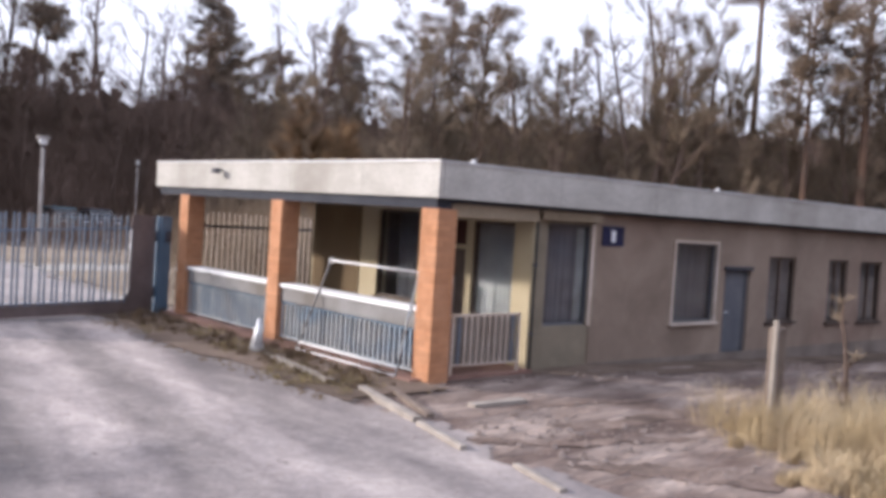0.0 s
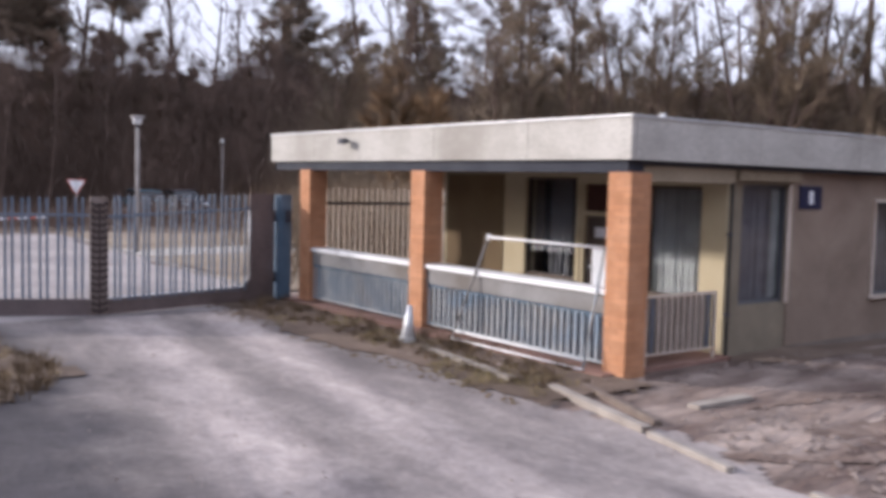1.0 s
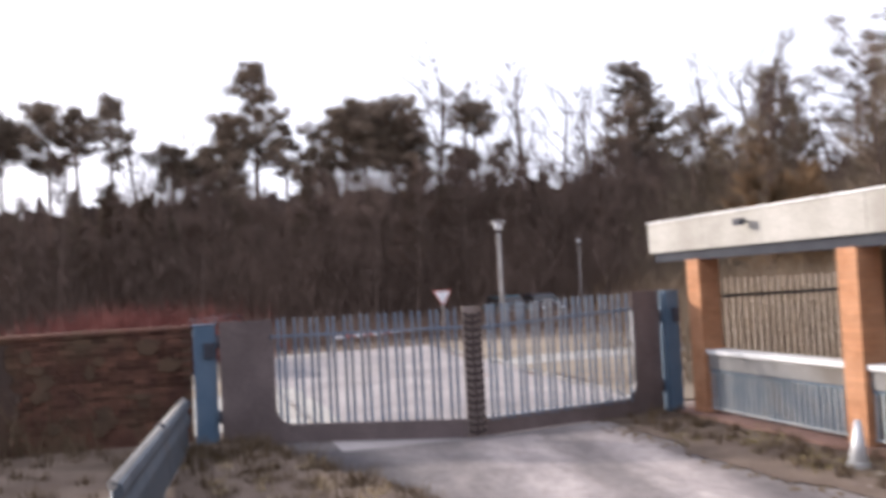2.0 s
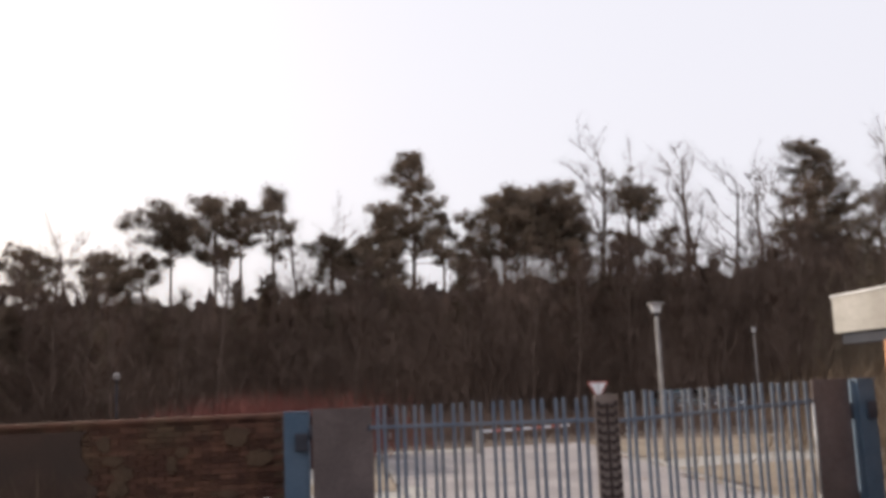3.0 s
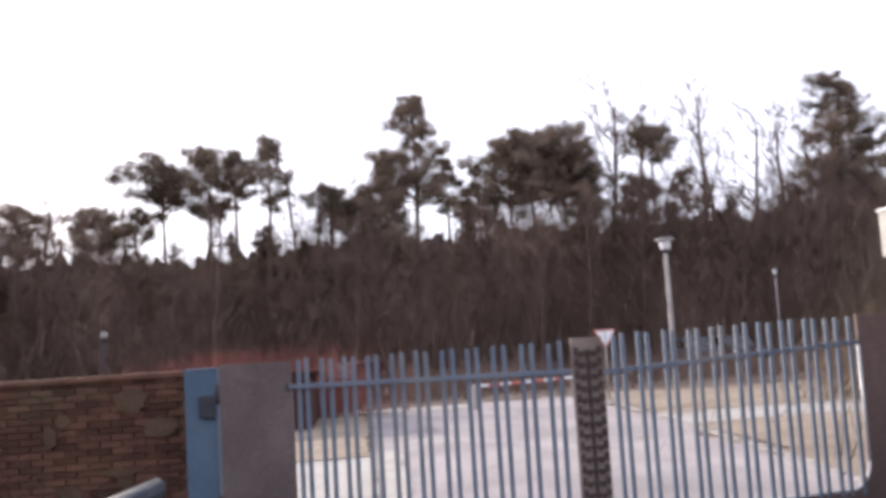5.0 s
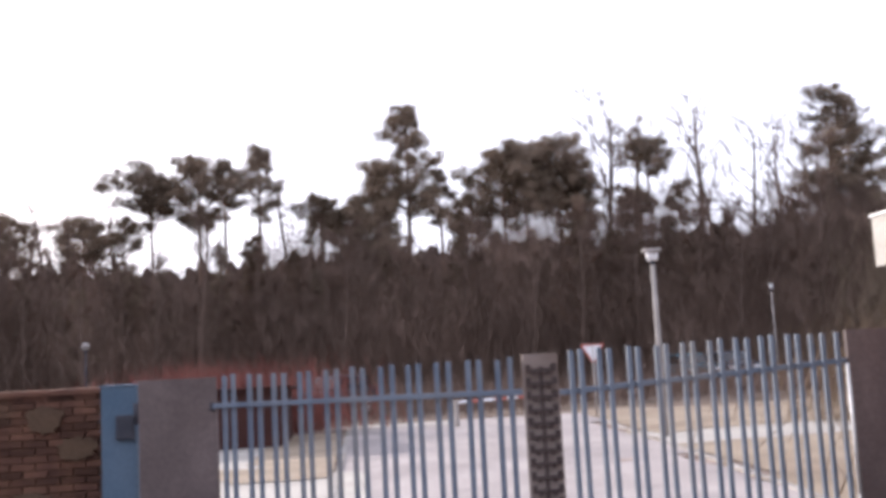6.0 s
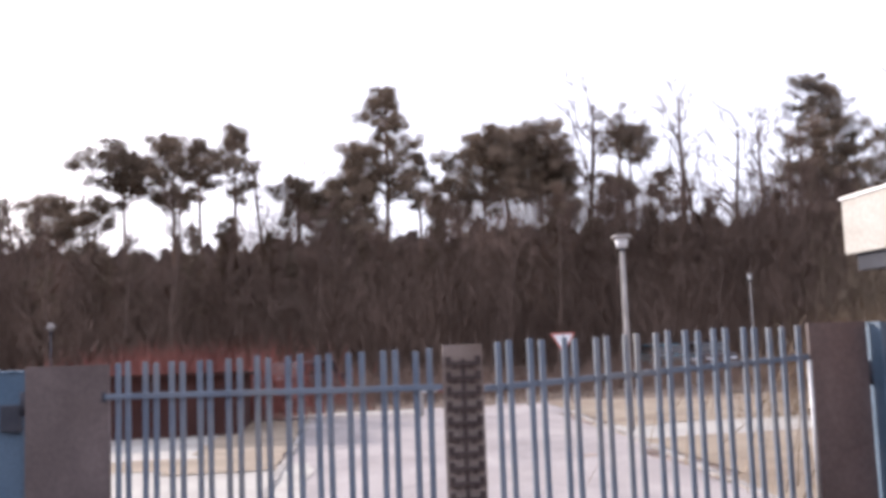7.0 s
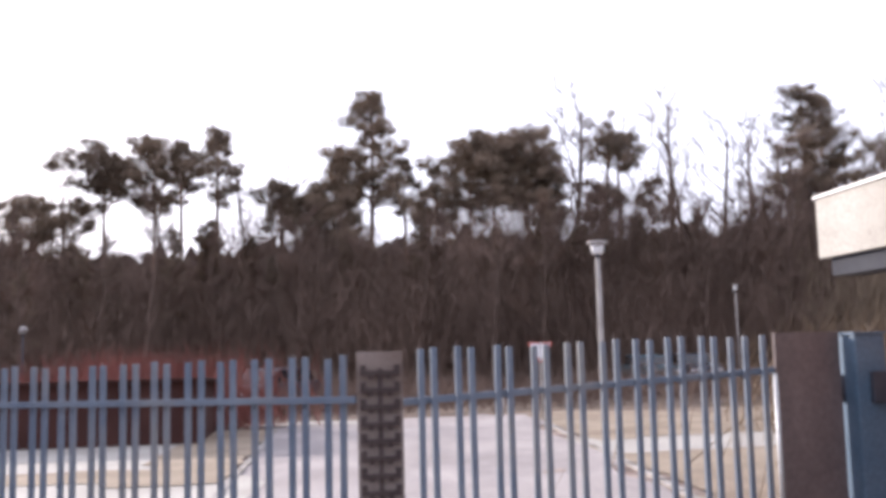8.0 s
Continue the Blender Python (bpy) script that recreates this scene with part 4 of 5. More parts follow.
def blue_post(x, y, w, h, ang, name="hinge_post"):
    ob = thing(name, (x, y, 0), "pale blue painted hinge post with a dark lock box", "post", "hinge posts")
    ob.rotation_euler = (0, 0, radians(ang))
    part("post", box(-w / 2, -0.12, -0.1, w / 2, 0.12, h, 0.02), "bluepost", ob)
    part("lock_box", box(-0.02, -0.17, h - 0.50, w / 2 - 0.02, -0.11, h - 0.27, 0.01), "iron", ob, "dark lock box")
    part("cap", box(-w / 2 - 0.01, -0.13, h, w / 2 + 0.01, 0.13, h + 0.02, 0.006), "bluepost", ob)
    return ob


blue_post(1.70, 18.62, 0.34, 1.86, 0)
blue_post(9.15, 17.45, 0.24, 2.0, 0)

# left railing
lr = thing("guard_rail", (0, 0, 0), "worn pale pipe rail over a dark blue-grey sheet beside the verge", "railing")
P0, P1 = Vector((1.35, 17.9, 0.80)), Vector((0.72, 11.4, 0.84))
part("top_tube", cyl(P0, P1, 0.042), "pale", lr, "worn pale top tube")
for i in range(5):
    q = P0.lerp(P1, (i + 0.1) / 4.2)
    part("post", cyl((q.x, q.y, -0.1), (q.x, q.y, q.z), 0.035), "bluebar", lr)
d = (P1 - P0)
side_ = Vector((d.y, -d.x, 0)).normalized() * -1


def beam_section(p):
    """The folded steel beam's outline at p, across the rail."""
    return [p + side_ * u + Vector((0, 0, w)) for u, w in ((0.0, 0.02), (0.075, 0.0), (0.09, -0.08), (0.05, -0.17), (0.085, -0.26), (0.08, -0.36), (0.0, -0.36))]


sec = [beam_section(p) for p in (P0, P1)]
raw("beam", sec[0] + sec[1], [(i, (i + 1) % 7, 7 + (i + 1) % 7, 7 + i) for i in range(7)] + [tuple(range(7)), tuple(range(13, 6, -1))], "railsheet", lr)["label"] = "folded blue-grey steel beam"
sk = [p + side_ * u + Vector((0, 0, w)) for p in (P0, P1) for u, w in ((0.02, -0.34), (0.045, -0.34), (0.045, -0.72), (0.02, -0.72))]
raw("skirt", sk, [(0, 1, 5, 4), (1, 2, 6, 5), (2, 3, 7, 6), (3, 0, 4, 7), (3, 2, 1, 0), (4, 5, 6, 7)], "railsheet", lr)["label"] = "dark sheet under the beam"
q = P0.lerp(P1, 0.48)
part("clamp", cyl(q - d.normalized() * 0.04, q + d.normalized() * 0.04, 0.062), "iron", lr, "dark clamp round the tube")


# ---- beyond the gate ----
def street_lamp(x, y, h, s, label):
    ob = thing("street_lamp", (x, y, 0), label, "lamp post", "street lamps")
    part("pole", cyl((0, 0, -0.1), (0, 0, h - 0.35), 0.068 * s, 0.052 * s), "pole", ob)
    part("neck", cyl((0, 0, h - 0.35), (0, 0, h - 0.26), 0.05 * s), "iron", ob)
    part("globe", cyl((0, 0, h - 0.26), (0, 0, h - 0.06), 0.11 * s, 0.15 * s, 16), "paper", ob, "milky lamp glass")
    part("hood", cyl((0, 0, h - 0.06), (0, 0, h), 0.23 * s, 0.20 * s, 16), "pole", ob, "flat round lamp hood")
    return ob


street_lamp(10.42, 29.3, 4.08, 1.0, "grey concrete lamp post with a flat round head")
street_lamp(21.0, 47.3, 4.3, 0.55, "slim weathered lamp post with a small head")
ball = thing("street_lamp", (-9.5, 56.8, 0), "slim dark lamp post with a pale ball head before the wood", "lamp post", "street lamps")
part("pole", cyl((0, 0, -0.1), (0, 0, 3.15), 0.05, 0.04), "iron", ball)
part("collar", cyl((0, 0, 3.15), (0, 0, 3.22), 0.09), "iron", ball)
bm = bmesh.new()
bmesh.ops.create_uvsphere(bm, u_segments=16, v_segments=10, radius=0.2, matrix=Matrix.Translation((0, 0, 3.4)))
part("globe", bm, "pole", ball, "pale lamp globe")

gw = thing("give_way_sign", (10.7, 36.6, 0), "white and red triangular road sign on a grey post", "sign")
part("post", cyl((0, 0, -0.1), (0, 0, 2.1), 0.03), "pole", gw)
part("border", slab([(-0.36, 2.12), (0, 1.5), (0.36, 2.12)], 0.02), "red", gw, "red border")
fl = part("face", slab([(-0.28, 2.075), (0, 1.59), (0.28, 2.075)], 0.02), "paper", gw, "white face")
fl.location = (0, -0.014, 0)

boom = thing("barrier_boom", (6.55, 36.0, 0), "lowered red and white striped road barrier", "barrier")
boom.rotation_euler = (0, 0, radians(29))
part("stand", box(-0.05, -0.06, -0.05, 0.05, 0.06, 0.74, 0.01), "pole", boom, "grey barrier stand")
for i in range(9):
    part("stripe", cyl((0.1 + i * 0.42, 0, 0.68), (0.52 + i * 0.42, 0, 0.68), 0.04), "red" if i % 2 else "paper", boom)
part("rest", cyl((3.75, 0, -0.05), (3.75, 0, 0.68), 0.025), "pole", boom)


def car(x, y, ang, material, label):
    ob = thing("parked_car", (x, y, 0.0), label, "car", "parked cars")
    ob.rotation_euler = (0, 0, radians(ang))
    side = [(-2.0, 0.35), (2.0, 0.35), (2.05, 0.75), (1.95, 0.92), (1.0, 1.0), (-1.9, 1.02), (-2.05, 0.8)]
    part("body", slab(side, 1.65), material, ob)
    part("cabin", slab([(-1.75, 1.02), (0.95, 1.0), (0.35, 1.42), (-1.45, 1.44)], 1.4), "carglass", ob, "dark glazed cabin")
    part("roof", slab([(-1.47, 1.44), (0.37, 1.42), (0.30, 1.47), (-1.40, 1.49)], 1.36), material, ob)
    for wx in (-1.25, 1.25):
        for wy in (-0.78, 0.78):
            w = part("tyre", cyl((wx, wy - 0.09, 0.31), (wx, wy + 0.09, 0.31), 0.31, n=18), "rubber", ob)
            part("rim", cyl((wx, wy - 0.1, 0.31), (wx, wy + 0.1, 0.31), 0.18, n=12), "zinc", w)
    for wy in (-0.6, 0.6):
        part("headlight", box(1.97, wy - 0.16, 0.66, 2.07, wy + 0.16, 0.8, 0.01), "paper", ob)
    return ob


car(20.0, 55.5, 272, "carblue", "blue hatchback parked beyond the lawn")
car(22.4, 56.2, 268, "cardark", "dark car parked beyond the lawn")
car(2.7, 44.2, 236, "cardark", "dark car parked at the edge of the wood")

hut = thing("hut", (-1.3, 34.4, 0), "dark red boarded hut with a flat roof", "hut")
part("wall", box(-3.3, -1.4, -0.2, 3.3, 1.4, 1.36), "hut", hut)
for i in range(26):
    part("board", box(-3.29 + i * 0.253, -1.425, 0.0, -3.05 + i * 0.253, -1.40, 1.42), "hut", hut)
hr = part("roof", box(-3.5, -1.65, -0.035, 3.5, 1.6, 0.035, 0.01), "hutroof", hut)
hr.location = (0, 0, 1.40)
hr.rotation_euler = (radians(-2), 0, 0)


# ---- trees ----
def tube(vs, fs, p, q, r0, r1, n=4):
    d = (q - p).normalized()
    a = d.orthogonal().normalized()
    b = d.cross(a)
    k = len(vs)
    for c, r in ((p, r0), (q, r1)):
        for i in range(n):
            t = 2 * math.pi * i / n
            vs.append(c + a * (r * math.cos(t)) + b * (r * math.sin(t)))
    for i in range(n):
        j = (i + 1) % n
        fs.append((k + i, k + j, k + n + j, k + n + i))


def limb(vs, fs, p, d, length, r, rng, segs=4, n=5, up=0.15, wander=0.18):
    """A bending tapered limb; returns its points."""
    pts = [p.copy()]
    for i in range(segs):
        d = (d + Vector((rng.uniform(-1, 1), rng.uniform(-1, 1), rng.uniform(-1, 1))) * wander + Vector((0, 0, up * 0.3))).normalized()
        q = p + d * (length / segs)
        tube(vs, fs, p, q, r * (1 - i / segs * 0.75), r * (1 - (i + 1) / segs * 0.75), n)
        p = q
        pts.append(p.copy())
    return pts


def twig(cv, cf, p, e, w):
    k0 = len(cv)
    cv.extend((p - w, p + w, e))
    cf.append((k0, k0 + 1, k0 + 2))


def bare_tree(seed, H, spread, dense, twig_mat="twig", lean=0.0, clear=0.3, name="bare_tree", label="bare leafless deciduous tree in the wood", fine=1.0, girth=1.0, wind=0.28, rise=(0.4, 1.3), bough=0.012):
    """A leafless tree: a bending trunk, rising limbs, boughs and many fine twigs."""
    rng = random.Random(seed)
    ob = thing(name, (0, 0, 0), label, "tree", "bare trees")
    tv, tf, cv, cf = [], [], [], []
    trunk = limb(tv, tf, Vector((0, 0, -0.2)), Vector((lean, 0, 1)), H * 0.88, (H * 0.0095 + 0.03) * girth, rng, 7, 7, 0.2, 0.09)
    nl = int(dense * 16)
    for i in range(nl):
        f = clear + (1 - clear) * (i + rng.random()) / nl
        f = min(f, 0.999)
        k = min(int(f * 7), 6)
        p = trunk[k].lerp(trunk[k + 1], f * 7 - k)
        az = rng.uniform(0, 6.283)
        d = Vector((math.cos(az), math.sin(az), rng.uniform(*rise))).normalized()
        ll = H * spread * rng.uniform(0.5, 1.0) * (1.15 - 0.75 * f)
        pts = limb(tv, tf, p, d, ll, (0.0042 * H * (1.15 - f) + 0.010) * girth, rng, 5, 4, 0.4, wind)
        for j in range(int(9 * dense)):
            a = rng.randint(1, 4)
            pp = pts[a].lerp(pts[a + 1], rng.random())
            dd = (d + Vector((rng.uniform(-1, 1), rng.uniform(-1, 1), rng.uniform(-0.3, 1.0)))).normalized()
            p2 = limb(cv, cf, pp, dd, ll * rng.uniform(0.2, 0.5), bough, rng, 3, 3, 0.3, 0.3)
            for m in range(int(19 * dense * fine)):
                b = rng.randint(0, 2)
                p3 = p2[b].lerp(p2[b + 1], rng.random())
                d3 = (dd + Vector((rng.uniform(-1, 1), rng.uniform(-1, 1), rng.uniform(-0.4, 1.0)))).normalized()
                twig(cv, cf, p3, p3 + d3 * rng.uniform(0.3, 1.0) * min(1.0, H / 8), d3.orthogonal().normalized() * 0.011)
    raw("trunk", tv, tf, "bark", ob)
    raw("crown", cv, cf, twig_mat, ob)
    return ob


def pine(seed, H, crown_from, width, flat=False, density=1.0, lean=0.0, side=0.0, girth=1.0):
    """A pine: bare trunk, bending limbs, and uneven clumps of fine needles with gaps between; side pushes the crown along x."""
    rng = random.Random(seed)
    ob = thing("pine_tree", (0, 0, 0), "tall pine with dark clumped needles and a bare trunk", "tree", "pines")
    tv, tf, cv, cf = [], [], [], []
    trunk = limb(tv, tf, Vector((0, 0, -0.2)), Vector((lean, 0, 1)), H * 1.0, 0.0125 * H * girth, rng, 8, 8, 0.3, 0.010)
    nl = int(24 * density)
    for i in range(nl):
        f = crown_from + (1 - crown_from) * (i + rng.random() * 0.9) / nl
        f = min(f, 0.995)
        k = min(int(f * 8), 7)
        p = trunk[k].lerp(trunk[k + 1], f * 8 - k)
        g = (f - crown_from) / (1 - crown_from)
        if flat:
            prof = math.sqrt(max(0.05, 1 - g ** 2.4)) * (0.72 + 0.28 * min(1.0, g * 3))
        else:
            prof = (1.05 - 0.88 * g) * (0.8 + 0.2 * math.cos(g * 19 + seed))
        az = i * 2.4 + rng.uniform(-0.6, 0.6)
        ll = 1.22 * width * prof * rng.uniform(0.35, 1.25) * (1 + side * math.cos(az))
        d = Vector((math.cos(az), math.sin(az), rng.uniform(0.1, 0.75) if flat else rng.uniform(-0.1, 0.45)))
        pts = limb(tv, tf, p, d.normalized(), ll, 0.05, rng, 4, 4, 0.12, 0.24)
        at = [pts[4], pts[3].lerp(pts[4], rng.random())]
        at += [pts[2].lerp(pts[3], rng.random())] if ll > 1.0 else []
        at += [pts[1].lerp(pts[2], rng.random())] if ll > 2.2 else []
        at += [pts[4] + Vector((rng.uniform(-0.8, 0.8), rng.uniform(-0.8, 0.8), rng.uniform(-0.3, 0.6))) * min(1.0, ll / 2)]
        for c in at:
            if rng.random() < 0.17:
                continue
            r = rng.uniform(0.26, 0.66) * (0.85 + 0.06 * width) * (0.8 if ll < 0.8 else 1.0)
            for _ in range(int(230 * r)):
                u = Vector((rng.gauss(0, 0.46), rng.gauss(0, 0.46), rng.gauss(0, 0.36))) * r
                w = (Vector((rng.uniform(-1, 1), rng.uniform(-1, 1), rng.uniform(-0.25, 0.9))).normalized() + u * 0.6) * rng.uniform(0.12, 0.27)
                twig(cv, cf, c + u, c + u + w, w.orthogonal().normalized() * rng.uniform(0.028, 0.055))
    raw("trunk", tv, tf, "pinebark", ob)
    raw("crown", cv, cf, "needle", ob)
    return ob


def plant(ob, x, y, turn, size=1.0, used=set()):
    """Sets the tree, or a copy of it once it stands, on the ground."""
    m = pose(x, y, -0.05, 0, 0, turn) @ Matrix.Scale(size, 4)
    if ob.name in used:
        c = copy_thing(ob, pose(x, y, -0.05, 0, 0, turn))
        c.scale = (size, size, size)
        return c
    used.add(ob.name)
    ob.matrix_basis = m
    return ob


rng = random.Random(5)
# pines of the skyline beyond the gate: x, y, height, width, crown from, flat top, density, side, turn
for i, (x, y, h, w, cf_, fl_, dn, sd) in enumerate([
    (-13.4, 70, 11.6, 1.9, 0.72, True, 1.3, 0.0), (-9.2, 70, 14.5, 2.1, 0.80, True, 1.4, -0.15), (-6.4, 71, 15.6, 2.0, 0.70, True, 1.6, -0.35),
    (-4.7, 70, 15.4, 1.3, 0.78, True, 0.9, 0.2), (-2.5, 70, 16.2, 1.4, 0.70, True, 1.1, -0.1), (-11.5, 72, 12.0, 1.2, 0.8, True, 0.6, 0.0),
    (7.0, 70, 18.8, 2.9, 0.58, False, 2.6, -0.1), (5.2, 69.5, 14.4, 2.6, 0.58, False, 2.6, -0.25), (3.6, 70.5, 12.2, 1.7, 0.70, True, 1.4, -0.2), (9.4, 71, 14.5, 1.1, 0.72, True, 0.8, 0.1), (1.4, 70, 12.6, 1.4, 0.78, True, 1.0, 0.0),
    (13.4, 70, 15.3, 2.6, 0.68, True, 2.0, -0.1), (15.2, 71.5, 15.9, 2.5, 0.70, True, 1.9, 0.0), (17.2, 70, 15.8, 2.5, 0.68, True, 2.0, 0.1), (18.6, 70.5, 14.6, 2.0, 0.66, True, 1.6, 0.1), (11.2, 70.5, 12.6, 1.7, 0.72, True, 1.1, 0.0),
    (23.2, 70, 15.8, 2.1, 0.85, True, 1.1, -0.2), (22.4, 71, 12.6, 1.5, 0.80, True, 0.8, 0.0), (25.6, 71, 12.8, 1.2, 0.80, True, 0.7, 0.0),
    (34.2, 67, 18.2, 2.2, 0.22, True, 4.0, -0.1), (36.2, 68, 18.0, 2.1, 0.25, True, 3.6, 0.1), (37.0, 67, 14.4, 2.6, 0.62, True, 0.9, 0.4), (41.8, 69, 15.4, 2.6, 0.5, True, 1.5, 0.0), (46.2, 66, 17.9, 2.6, 0.62, False, 1.4, 0.0), (45.0, 64, 15.4, 2.8, 0.45, True, 1.8, 0.0),
    (46.5, 56, 15.6, 4.4, 0.52, True, 1.9, -0.2), (50.5, 57, 19.5, 4.4, 0.58, True, 1.8, -0.3), (-18.5, 72, 12.2, 2.4, 0.70, True, 1.2, 0.0), (-24.0, 74, 12.0, 2.6, 0.66, True, 1.2, 0.0)]):
    plant(pine(100 + i, h - 0.1, cf_, w, fl_, dn, side=sd), x + 0.1, y, 0)
# young conifers along the wood's front
young = [pine(140, 10.0, 0.22, 1.5, False, 1.5), pine(141, 11.0, 0.3, 1.3, False, 1.4), pine(142, 9.4, 0.16, 1.6, False, 1.6)]
for i in range(46):
    x = -34 + i * 1.55 + rng.uniform(-0.9, 0.9)
    plant(young[i % 3], x, 66 + rng.uniform(-2, 3), rng.uniform(0, 360), rng.uniform(0.82, 1.06) * (0.88 if x < -3 else 0.94))
# nearer pines behind the house
plant(pine(130, 21.0, 0.72, 4.0, True, 0.9), 48.2, 28.1, 0)
plant(pine(131, 20.0, 0.40, 4.2, True, 3.4, side=-0.1), 45.6, 20.4, 0)
plant(pine(133, 14.0, 0.5, 2.4, True, 1.0, side=0.2), 43.4, 22.2, 0)
plant(pine(132, 14.5, 0.62, 3.2, True, 1.0), 38.5, 40.0, 0)

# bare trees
far_kinds = [bare_tree(51, 14, 0.30, 0.95, "shadetwig"), bare_tree(52, 12, 0.34, 1.0, "shadetwig", clear=0.2), bare_tree(53, 13, 0.30, 1.0, "shadetwig", clear=0.15)]
kinds = [bare_tree(1, 14, 0.30, 1.0), bare_tree(2, 12, 0.34, 1.1, clear=0.2), bare_tree(3, 15, 0.28, 0.9), bare_tree(4, 10, 0.36, 1.15, clear=0.12), bare_tree(5, 11, 0.32, 1.0, clear=0.15), bare_tree(6, 13, 0.36, 0.85, lean=0.08)]
spots = []
for i in range(74):   # front of the wood beyond the yard
    spots.append((-36 + i * 1.25 + rng.uniform(-1, 1), 62 + rng.uniform(-3.5, 8), rng.uniform(0.62, 0.88)))
for i in range(64):   # behind the house, curving round to its side
    f = i / 63
    spots.append((30 + 28 * f + rng.uniform(-3, 3), 54 - 38 * f + rng.uniform(-4, 5), rng.uniform(0.75, 1.1)))
for i in range(46):
    f = i / 45
    spots.append((35 + 24 * f + rng.uniform(-4, 4), 38 - 30 * f + rng.uniform(-4, 4), rng.uniform(0.7, 1.05)))
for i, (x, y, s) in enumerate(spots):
    # far crowns get the shaded copy of the twig colour
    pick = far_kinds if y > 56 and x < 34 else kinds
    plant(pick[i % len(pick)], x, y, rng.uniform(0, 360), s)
# taller thin crowns that stand clear of the wood's top
open_kinds = [
    bare_tree(11, 17, 0.50, 0.8, "shadetwig", clear=0.45, fine=0.5, girth=1.25, wind=0.42, rise=(0.5, 1.2), bough=0.022),
    bare_tree(12, 16.5, 0.56, 0.8, "shadetwig", clear=0.42, fine=0.5, girth=1.25, wind=0.45, rise=(0.3, 1.1), bough=0.022),
    bare_tree(13, 18, 0.40, 0.8, "shadetwig", clear=0.45, fine=0.6, girth=1.2, wind=0.35, bough=0.02)]
for i, (x, y, s) in enumerate([(20.0, 69, 1.14), (21.6, 70, 1.1), (26.4, 69, 1.14), (27.6, 70, 1.04), (30.0, 70, 1.06), (32.6, 71, 1.04), (33.4, 69, 1.0), (1.0, 70, 0.9), (-0.6, 71, 0.86), (-15.8, 71, 0.8), (-17.2, 70, 0.84), (-12, 72, 0.8), (39.8, 64, 1.12), (40.6, 60, 1.1), (41.5, 62, 0.98), (43.4, 65, 1.0), (54.0, 40.0, 1.0), (41.0, 28.6, 0.9), (44.0, 35.5, 0.86), (41.5, 52, 0.9), (47.0, 25.0, 0.88), (45, 33, 0.85)]):
    plant(open_kinds[i % 3], x, y, rng.uniform(0, 360), s)

rust = bare_tree(20, 7.6, 0.46, 1.35, "rust", clear=0.1, name="rust_bush", label="orange-brown twiggy bush behind the house", fine=1.6)
plant(rust, 25.6, 38.5, 0)
plant(rust, 27.9, 38.0, 120, 0.86)
plant(rust, 26.7, 37.2, 220, 0.8)


# the wood's dense depth: crossing stems and twigs, and a ragged sheet coloured dark far behind
def thicket(name, pts, n, h0, h1, material, label, seed, wide=0.05, deep=2.2):
    rg = random.Random(seed)
    vs, fs = [], []
    for _ in range(n):
        k = rg.randrange(len(pts) - 1)
        f = rg.random()
        x = pts[k][0] + (pts[k + 1][0] - pts[k][0]) * f + rg.gauss(0, 1.6)
        y = pts[k][1] + (pts[k + 1][1] - pts[k][1]) * f + rg.gauss(0, deep)
        h = rg.uniform(h0, h1) * (0.85 + 0.35 * noise.noise((x * 0.16, y * 0.16, 2))) * ((0.90 if x < -3 else 1.02 if x < 9 else 1.12 if x < 31 else 1.02) if y > 50 else 1.0)
        top = h * math.sqrt(rg.random())
        ln = rg.uniform(0.6, 2.6)
        e = Vector((x, y, top))
        d = Vector((rg.gauss(0, 0.45), rg.gauss(0, 0.4), 1)).normalized()
        b = e - d * min(ln, top)
        a = Vector((rg.uniform(-1, 1), rg.uniform(-1, 1), rg.uniform(-0.3, 0.3))).normalized() * wide * rg.uniform(0.4, 1.4)
        twig(vs, fs, b, e, a)
    return tagged(raw(name, vs, fs, material), label, "woodland", "", "stuff")


thicket("woodland", [(-50, 72), (0, 70), (28, 69), (42, 60), (54, 46), (63, 26), (68, 6)], 300000, 9.0, 12.6, "shadetwig", "dense brown leafless depth of the wood", 1, 0.015, 3.0)
thicket("woodland", [(-45, 65), (0, 64), (28, 62), (38, 54), (48, 40), (58, 22), (64, 6)], 150000, 3.5, 8.0, "shadetwig", "dense brown leafless undergrowth of the wood", 3, 0.015)
thicket("woodland", [(29, 50), (40, 38), (50, 24), (58, 10)], 100000, 4.0, 9.0, "twig", "dense brown leafless undergrowth of the wood", 2, 0.015)
thicket("brush", [(-24, 46), (0, 44), (14, 47), (32, 48)], 22000, 0.7, 1.9, "shadetwig", "low brown undergrowth before the wood", 15, 0.018, 2.6)
thicket("red_bush", [(-1.4, 37.2), (0.5, 37.0)], 10000, 1.8, 3.05, "redtwig", "red-twigged leafless bushes behind the hut", 17, 0.013, 0.5)
thicket("brush", [(13.7, 20.4), (15, 21.5), (20, 24)], 9000, 1.6, 2.9, "twig", "brown leafless brush behind the bar fence", 5, 0.012, 0.8)
thicket("brush", [(16.5, 30), (22, 32), (30, 34), (40, 36)], 26000, 2.0, 3.6, "tan", "tan leafless brush on the bank behind the house", 6, 0.011, 1.2)
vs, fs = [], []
# closed ring; the unseen stretch behind the camera is added to block sky light
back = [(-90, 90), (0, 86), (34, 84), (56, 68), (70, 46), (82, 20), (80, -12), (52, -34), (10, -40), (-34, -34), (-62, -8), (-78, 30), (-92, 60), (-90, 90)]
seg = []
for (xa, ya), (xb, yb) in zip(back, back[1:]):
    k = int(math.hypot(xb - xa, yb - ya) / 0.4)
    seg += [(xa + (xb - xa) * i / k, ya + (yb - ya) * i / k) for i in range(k)]
